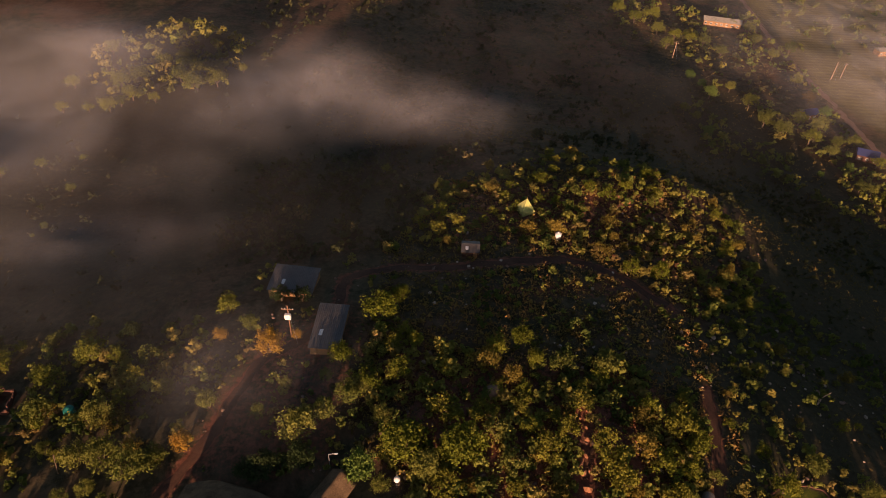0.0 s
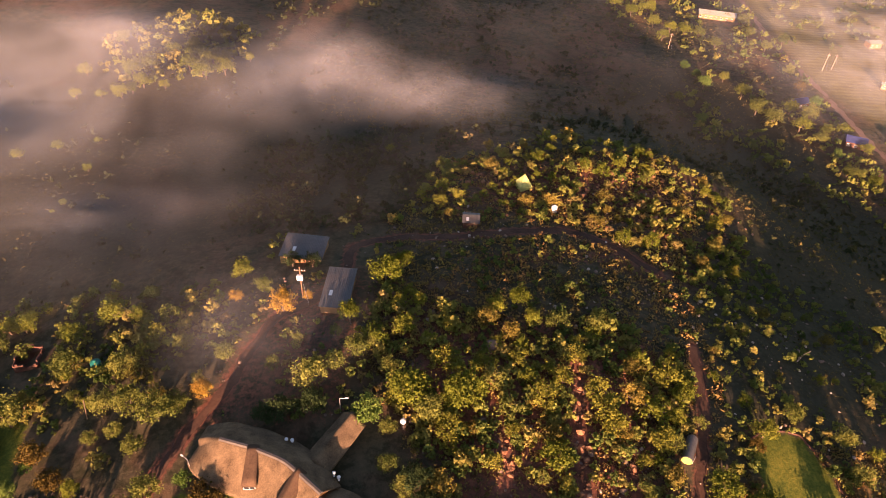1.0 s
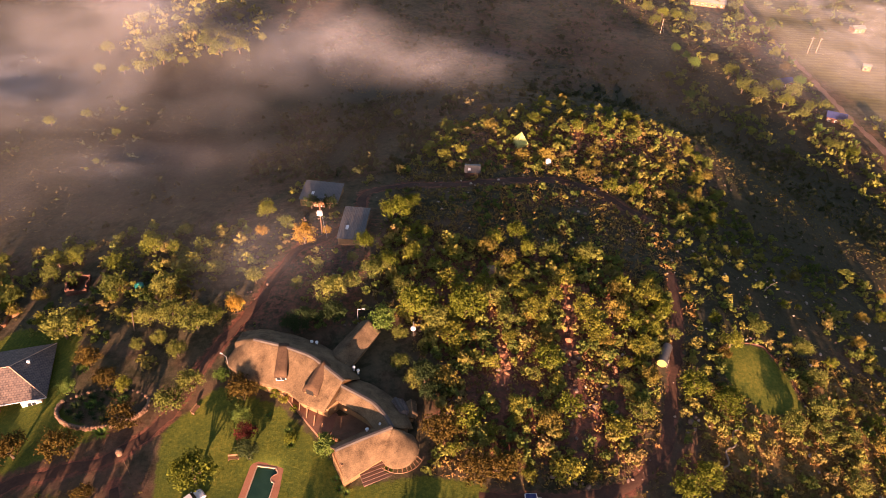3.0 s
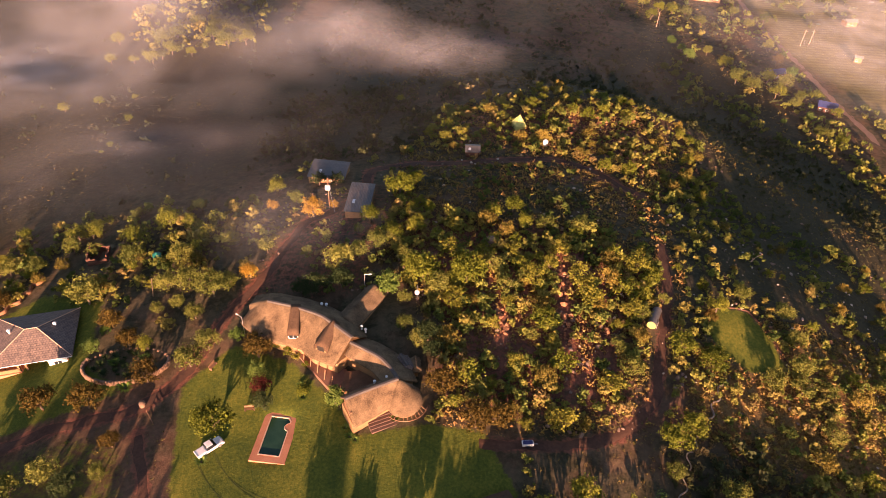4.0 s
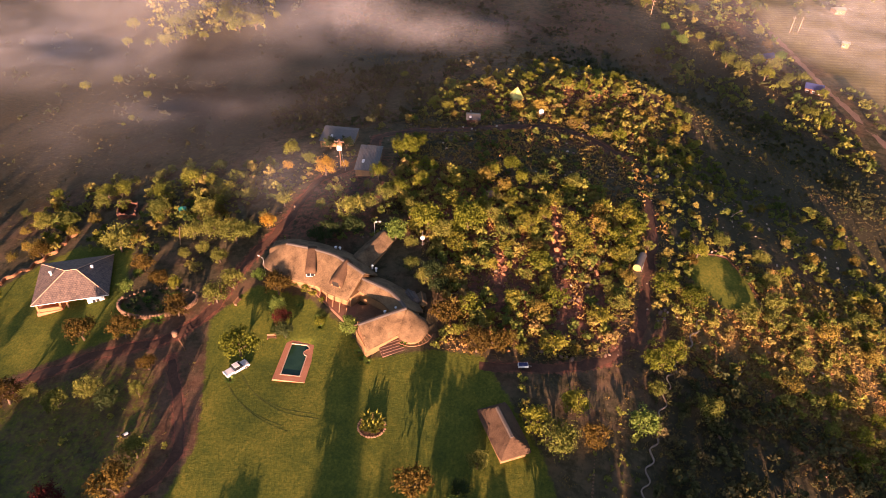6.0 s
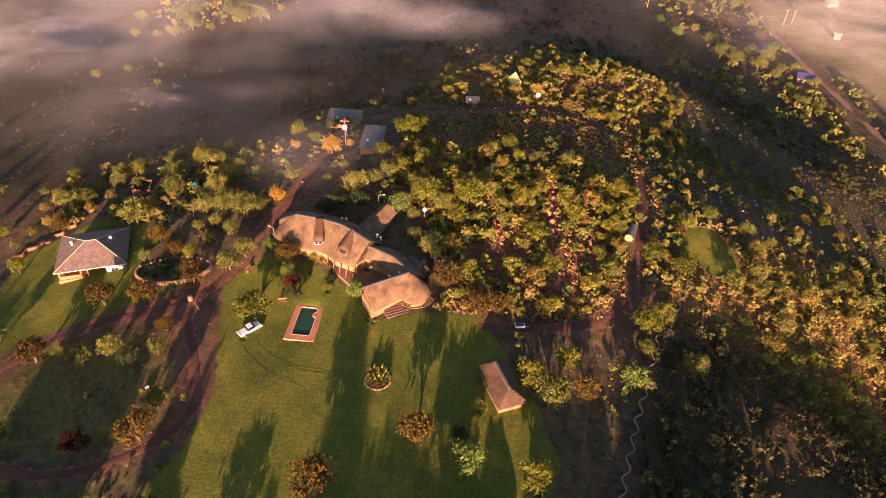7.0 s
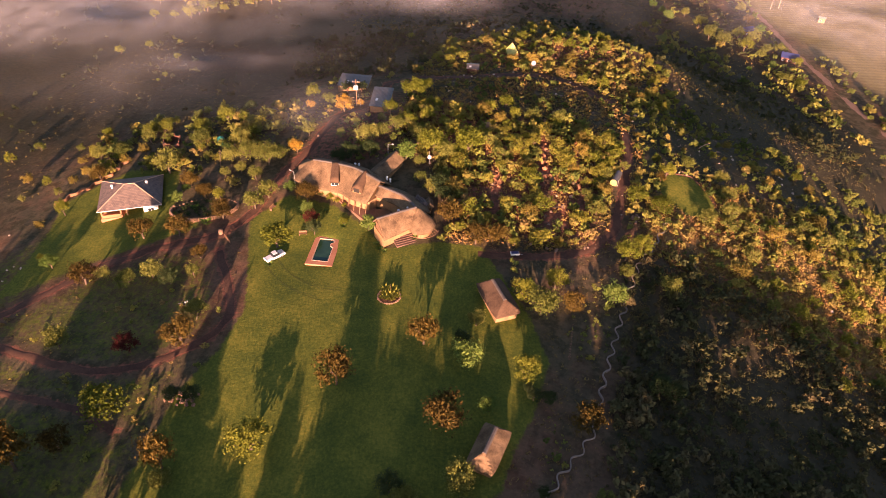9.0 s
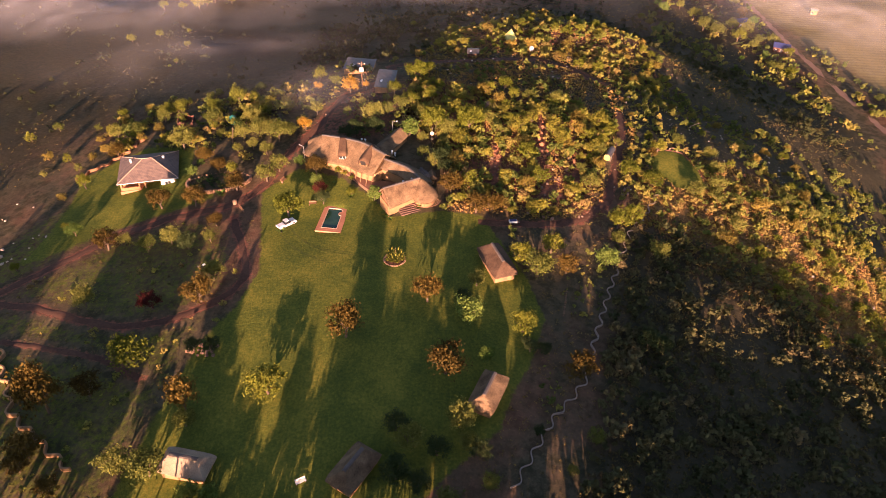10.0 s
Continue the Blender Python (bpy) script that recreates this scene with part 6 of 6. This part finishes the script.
def bench(x, y, turn, mat, label, name="garden_bench"):
    ob = thing(name, x, y, label, "bench", turn, "garden seats")
    for k in (-0.22, 0, 0.22):
        part("seat_slat", boxed(0, k, 0.42, 1.9, 0.18, 0.05), mat, ob)
    part("back_rest", boxed(0, 0.36, 0.5, 1.9, 0.06, 0.5), mat, ob)
    for k in (-0.85, 0.85):
        part("leg", boxed(k, 0, -0.1, 0.1, 0.6, 0.52), TIMBER, ob)


bench(-35.3, 33.0, 10, TIMBER, "timber garden bench by the red shrub")
bench(-45.0, 42.6, 70, TIMBER, "dark garden bench under trees")
bench(-23.4, -45.6, 30, WHITE, "pale garden seat on the shaded lawn")


def white_trailer():
    ob = thing("small_trailer", 17.0, 27.9, "small white trailer on the dirt yard", "trailer", 5)
    part("tub", boxed(0, 0, 0.45, 2.1, 1.1, 0.5, bevel=0.06), WHITE, ob)
    part("load", boxed(0, 0, 0.93, 1.8, 0.85, 0.12, bevel=0.05), BLUE, ob)
    part("tow_bar", rodded((1.0, 0, 0.5), (1.9, 0, 0.4), 0.05), STEEL, ob)
    for s in (-0.6, 0.6):
        w = lathe(bmesh.new(), [(0.1, -0.08), (0.3, -0.08), (0.3, 0.08), (0.1, 0.08)], 14)
        bmesh.ops.transform(w, matrix=pose(0, s, 0.3, 90), verts=w.verts)
        part("wheel", w, RUBBER, ob)


white_trailer()


def garden_cart():
    ob = thing("garden_cart", -57.1, 9, "small cart with pale sacks beside the shrubs", "cart", 25)
    part("tray", boxed(0, 0, 0.4, 1.6, 0.9, 0.3, bevel=0.04), DARK, ob)
    part("sack", boxed(0.1, 0, 0.68, 0.8, 0.6, 0.3, 15, bevel=0.1), WHITE, ob)
    part("handle", rodded((-0.8, 0, 0.55), (-1.5, 0, 0.9), 0.04), STEEL, ob)
    for k in (-0.5, 0.5):
        w = lathe(bmesh.new(), [(0.1, -0.06), (0.24, -0.06), (0.24, 0.06), (0.1, 0.06)], 12)
        bmesh.ops.transform(w, matrix=pose(0, k, 0.24, 90), verts=w.verts)
        part("wheel", w, RUBBER, ob)


garden_cart()


def rock_garden():
    ob = thing("rock_garden", -49.8, -16.4, "bed of grey rocks on the shaded lawn", "rocks")
    g = np.random.default_rng(5)
    stone_ring(ob, [(g.uniform(-3.6, 3.6), g.uniform(-1.5, 1.5)) for k in range(34)], 0.42)


rock_garden()


def stone_border():
    ob = thing("stone_border", 28.5, 4.0, "row of small pale stones edging the dirt yard", "rocks")
    stone_ring(ob, [(1.2 - 2.4 * k / 18, 6.4 - 12.8 * k / 18) for k in range(19)], 0.26)


stone_border()


def gate_pillar():
    ob = thing("gate_pillar", -56.2, 33.6, "round pale stone gate pillar beside the track", "pillar")
    part("column", lathe(bmesh.new(), [(0.6, -0.3), (0.58, 0.8), (0.66, 0.85), (0.66, 1.0), (0.3, 1.2), (0.05, 1.25)], 16), STONE, ob)
    ob = thing("timber_gate", -53.6, 30.6, "old timber gate leaning by the track", "gate", -50)
    for k in range(4):
        part("rail", boxed(0, 0, 0.2 + 0.3 * k, 3.0, 0.07, 0.1), TIMBER, ob)
    for k in (-1.45, 0, 1.45):
        part("upright", boxed(k, 0, -0.1, 0.1, 0.1, 1.4), TIMBER, ob)


gate_pillar()


def ruin():
    ob = thing("brick_ruin", -84.0, 78.0, "roofless dark red-brown brick ruin among trees", "ruin", 14)
    g = random.Random(5)
    for name, x0, y0, x1, y1 in (("north_wall", -2.2, 2.6, 2.2, 2.6), ("south_wall", -2.2, -2.6, 2.2, -2.6), ("east_wall", 2.2, -2.6, 2.2, 2.6), ("west_wall", -2.2, -2.6, -2.2, 2.6)):
        bm = bmesh.new()
        n = 9
        for k in range(n):
            u = (k + 0.5) / n
            across = abs(x1 - x0) > 0.1
            long = (4.4 if across else 5.2) / n
            high = 1.0 + 1.1 * abs(math.sin(u * 4 + y0)) + g.uniform(-0.3, 0.35)
            box(bm, x0 + (x1 - x0) * u, y0 + (y1 - y0) * u, -0.9, long if across else 0.28, 0.28 if across else long, 0.9 + high)
        part(name, bm, BRICK_OLD, ob, "crumbling brick wall with a broken top")
    part("floor", boxed(0, 0, -0.5, 4.1, 4.9, 0.5), SOIL, ob)


ruin()


def log(x, y, turn, length, label):
    ob = thing("fallen_log", x, y, label, "log", turn)
    bm = bmesh.new()
    rod(bm, (-length / 2, 0, 0.15), (length / 4, 0.2, 0.3), 0.2, 0.14)
    rod(bm, (length / 4, 0.2, 0.3), (length / 2, -0.5, 0.5), 0.13, 0.05)
    rod(bm, (0, 0.1, 0.25), (length * 0.3, 1.2, 0.7), 0.09, 0.03)
    part("stem", bm, COPING, ob)


log(78, 88, 44, 9, "pale dead fallen tree on the slope")
log(62, 30, 60, 6, "pale dead branch in the bush")


def boulder(x, y, r, label):
    ob = thing("boulder", x, y, label, "rock")
    bm = bmesh.new()
    bmesh.ops.create_icosphere(bm, subdivisions=3, radius=r)
    for v in bm.verts:
        v.co *= 1 + 0.28 * noise.noise(v.co * 0.9 / r + Vector((x, y, 0)))
    bmesh.ops.translate(bm, vec=(0, 0, r * 0.5), verts=bm.verts)
    part("stone", bm, ROCK, ob, "", True)


boulder(10.6, 79.6, 1.5, "large grey boulder among trees")
for x, y, r in [(48.4, 48.2, 0.5), (48.9, 46.0, 0.6), (47.8, 43.4, 0.5), (50.0, 47.1, 0.45), (49.4, 44.6, 0.4)]:
    boulder(x, y, r, "round pinkish boulder beside the dirt track")

TURF_MARK = plain("worn_turf", (0.05, 0.07, 0.017), (0.1, 0.105, 0.028), 3, 0.95)
for n, line in enumerate(([(-42.7, 22.7), (-40.5, 19.5), (-36.8, 15.8), (-33.1, 13.5), (-27.4, 11.3)], [(-40.3, 24.8), (-37.6, 20.9), (-34.1, 17.8), (-29.3, 15.5), (-21.8, 14.4)])):
    for side in (0.0, 1.5):
        ribbon("tyre_mark_%d" % (2 * n + (side > 0) + 1), [(x + side * 0.7, y - side * 0.7) for x, y in line], 0.13, TURF_MARK, "faint tyre mark worn into the lawn", 0.03, 2)

# ---- the valley ----


def farm_building(x, y, turn, w, d, mat, label, high=4.6):
    ob = thing("farm_building", x, y, label, "house", turn, "far buildings")
    bm = bmesh.new()
    v = [bm.verts.new(p) for p in ((-w / 2, -d / 2, 2.8), (w / 2, -d / 2, 2.8), (w / 2, d / 2, 2.8), (-w / 2, d / 2, 2.8), (-w / 2, 0, high), (w / 2, 0, high))]
    for f in ((0, 1, 5, 4), (2, 3, 4, 5), (0, 4, 3), (1, 2, 5), (3, 2, 1, 0)):
        bm.faces.new([v[k] for k in f])
    bmesh.ops.recalc_face_normals(bm, faces=bm.faces)
    part("roof", bm, mat, ob)
    part("wall", boxed(0, 0, -1.5, w - 0.8, d - 0.8, 4.25), BRICK_OLD if mat is BLUE else PLASTER, ob)
    for k in range(int(w / 3)):
        window_part(ob, -w / 2 + 1.6 + 3 * k, -d / 2 + 0.36, 0.8, 0)


farm_building(158, 402, -12, 22, 7, PALE_SHEET, "long pale-roofed farm building in the valley")
farm_building(169, 293, 20, 7, 6, BLUE, "small house with a blue sheet roof")
farm_building(181, 258, -20, 9, 7, BLUE, "house with a blue sheet roof by the road")
farm_building(222, 318, -15, 4.6, 3.6, PALE_SHEET, "small white shed in the ploughed field", 3.6)
farm_building(240, 372, 10, 8, 6, PALE_SHEET, "small white-roofed house in the hazy field", 4)


# ---- loose stones, too many to count ----
def rubble(name, label, area, count, low, high, seed, mat=ROCK):
    g = np.random.default_rng(seed)
    bm = bmesh.new()
    bmesh.ops.create_icosphere(bm, subdivisions=1, radius=1)
    base = np.array([v.co for v in bm.verts])
    faces = np.array([[v.index for v in f.verts] for f in bm.faces])
    bm.free()
    xs, ys = [p[0] for p in area], [p[1] for p in area]
    vs, fs, made = [], [], 0
    while made < count:
        x, y = g.uniform(min(xs), max(xs)), g.uniform(min(ys), max(ys))
        if not inside(np.array(x), np.array(y), area) or any(inside(np.array(x), np.array(y), k) for k in KEEP_OUT if k not in GLADES) or clumped(x, y, 10, seed) < -0.1:
            continue
        r = low + (high - low) * g.random() ** 3
        b = base * (1 + 0.3 * g.normal(size=(len(base), 1)) * 0.6) * [1, g.uniform(0.6, 1), g.uniform(0.5, 0.9)]
        az = g.uniform(0, 6.28)
        b = b @ np.array([[np.cos(az), np.sin(az), 0], [-np.sin(az), np.cos(az), 0], [0, 0, 1]])
        vs.append(b * r + [x, y, gz(x, y) + r * 0.25])
        fs.append(faces + made * len(base))
        made += 1
    me = bpy.data.meshes.new(name)
    me.from_pydata(np.concatenate(vs).tolist(), [], np.concatenate(fs).tolist())
    me.materials.append(mat)
    tagged(new(name, me), label, "rocks", kind="stuff")


rubble("hill_stones", "loose orange-brown rocks among the hill bush", HILL_BUSH, 420, 0.15, 0.8, 41)
ORANGE_ROCK = plain("orange_rock", (0.22, 0.095, 0.045), (0.4, 0.2, 0.105), 1.7, 0.9, bump=0.5)
for area, seed in zip(GLADES, (51, 52, 53)):
    rubble("glade_stones", "sunlit orange rocks in a bare gap of the bush", area, 80, 0.2, 0.85, seed, ORANGE_ROCK)
rubble("crest_stones", "loose orange-brown rocks on the crest", [(-8, 128), (0, 158), (60, 168), (80, 150), (76, 118), (40, 124)], 420, 0.2, 1.0, 42, ORANGE_ROCK)
rubble("slope_stones", "pale rocks scattered over the dry slope", [(54, 0), (56, 112), (82, 150), (128, 130), (138, 70), (126, 0)], 420, 0.12, 0.6, 43)
PALE_ROCK = plain("pale_rock", (0.36, 0.28, 0.21), (0.55, 0.45, 0.36), 1.7, 0.9, bump=0.5)
rubble("pale_stones", "pale sunlit stones scattered over the hill", [(-14, 98), (10, 60), (50, 40), (90, 14), (130, 20), (124, 80), (80, 120), (70, 160), (10, 158)], 300, 0.2, 0.62, 45, PALE_ROCK)
rubble("bank_stones", "orange lit rocks on the straw bank", STRAW, 260, 0.2, 0.8, 46, ORANGE_ROCK)
rubble("west_stones", "pale stones scattered on the rough west grass", [(-124, 14), (-124, 44), (-106, 38), (-100, 28), (-104, 14)], 26, 0.25, 0.6, 47, PALE_ROCK)
rubble("track_stones", "small pale stones near the track", [(-46, 98), (-44, 60), (-6, 62), (50, 100), (40, 122), (-20, 122)], 260, 0.12, 0.5, 44)

# ---- morning mist: thin layered sheets hanging over the valley ----


def mist_material():
    m = Mat("morning_mist", 1.0)
    body = m.add("ShaderNodeBsdfDiffuse", Color=(0.55, 0.565, 0.6))
    body.inputs["Normal"].default_value = (0, 0, 1)
    lean = m.add("ShaderNodeCombineXYZ", X=0.0, Y=-0.35, Z=0.94)
    m.put(body.inputs["Normal"], lean.outputs[0])
    clear = m.add("ShaderNodeBsdfTransparent")
    bend = m.add("ShaderNodeTexNoise", Vector=m.where, Scale=0.03, Detail=3.0)
    swirl = m.add("ShaderNodeVectorMath")
    swirl.operation = "MULTIPLY_ADD"
    m.put(swirl.inputs[0], bend.outputs["Color"])
    swirl.inputs[1].default_value = (26, 26, 14)
    m.put(swirl.inputs[2], m.where)
    soft = m.noise(0.06, 6, 0.6, at=swirl.outputs[0])
    wisp = m.noise(0.016, 3, 0.5, at=swirl.outputs[0])
    both = m.math("ADD", m.math("MULTIPLY", soft, 0.6), m.math("MULTIPLY", wisp, 0.4))
    cover = m.ramp(both, (0.37, 0.0), (0.5, 0.4), (0.68, 1.0))
    fac = m.math("MULTIPLY", m.math("ADD", m.math("MULTIPLY", cover, 0.8), 0.2), m.attr("thick"))
    mixed = m.add("ShaderNodeMixShader", Fac=fac)
    m.nt.links.new(clear.outputs[0], mixed.inputs[1])
    m.nt.links.new(body.outputs[0], mixed.inputs[2])
    m.nt.links.new(mixed.outputs[0], m.out.inputs[0])
    return m.mat


MIST = mist_material()


def mist(x, y, z, rx, ry, thick, label, layers=2, rise=3.0):
    for k in range(layers):
        n = 36
        u = np.linspace(-1, 1, n)
        U, V = np.meshgrid(u, u)
        far = np.hypot(U, V)
        fade = np.clip(1 - far, 0, 1) ** 1.3 * 1.5
        X, Y = x + U * rx + k * 3, y + V * ry - k * 2
        Z = z + k * rise + rise * 0.8 * np.sin(X * 0.06 + k) * np.cos(Y * 0.07 - k) + rise * 0.5 * (1 - far)
        i = (np.arange(n - 1)[:, None] * n + np.arange(n - 1)).ravel()
        me = bpy.data.meshes.new("mist_bank")
        me.from_pydata(np.stack([X, Y, Z], -1).reshape(-1, 3).tolist(), [], np.stack([i, i + 1, i + n + 1, i + n], 1).tolist())
        a = me.attributes.new("thick", "FLOAT", "POINT")
        a.data.foreach_set("value", (np.clip(fade, 0, 1) * thick).ravel().astype(np.float32))
        me.polygons.foreach_set("use_smooth", np.ones(len(me.polygons), bool))
        me.materials.append(MIST)
        tagged(new("mist_bank", me), label, "mist", kind="stuff")


mist(-52, 196, 0, 46, 40, 0.21, "billowing pinkish bank of morning mist", 2, 4.0)
mist(-4, 190, 1, 38, 24, 0.26, "thin trailing wisp of morning mist", 1, 3.0)
mist(-140, 200, -2, 64, 62, 0.18, "broad pinkish bank of morning mist", 2, 4.0)
mist(-116, 226, -1, 36, 28, 0.24, "bright mist drifting off the wooded knoll", 1, 3.0)
mist(-150, 156, -2, 60, 42, 0.44, "drifting bank of mist over the west slope", 1)
mist(-88, 118, 0, 28, 16, 0.13, "small low patch of morning mist", 1, 2.0)
mist(-62, 126, 0, 26, 14, 0.1, "small low patch of morning mist", 1, 2.0)
mist(-110, 176, 4, 150, 110, 0.1, "faint veil of mist over the west slope", 1)
mist(-96, 104, 0, 60, 34, 0.07, "faint brown haze over the west bush", 1, 2.0)
mist(244, 330, -34, 130, 170, 0.46, "golden haze over the sunlit valley field", 1)
mist(80, 280, -6, 190, 150, 0.05, "thin haze over the shaded valley", 1)
mist(-36, 80, 6, 26, 20, 0.12, "faint smoky haze behind the lodge", 1, 1.0)
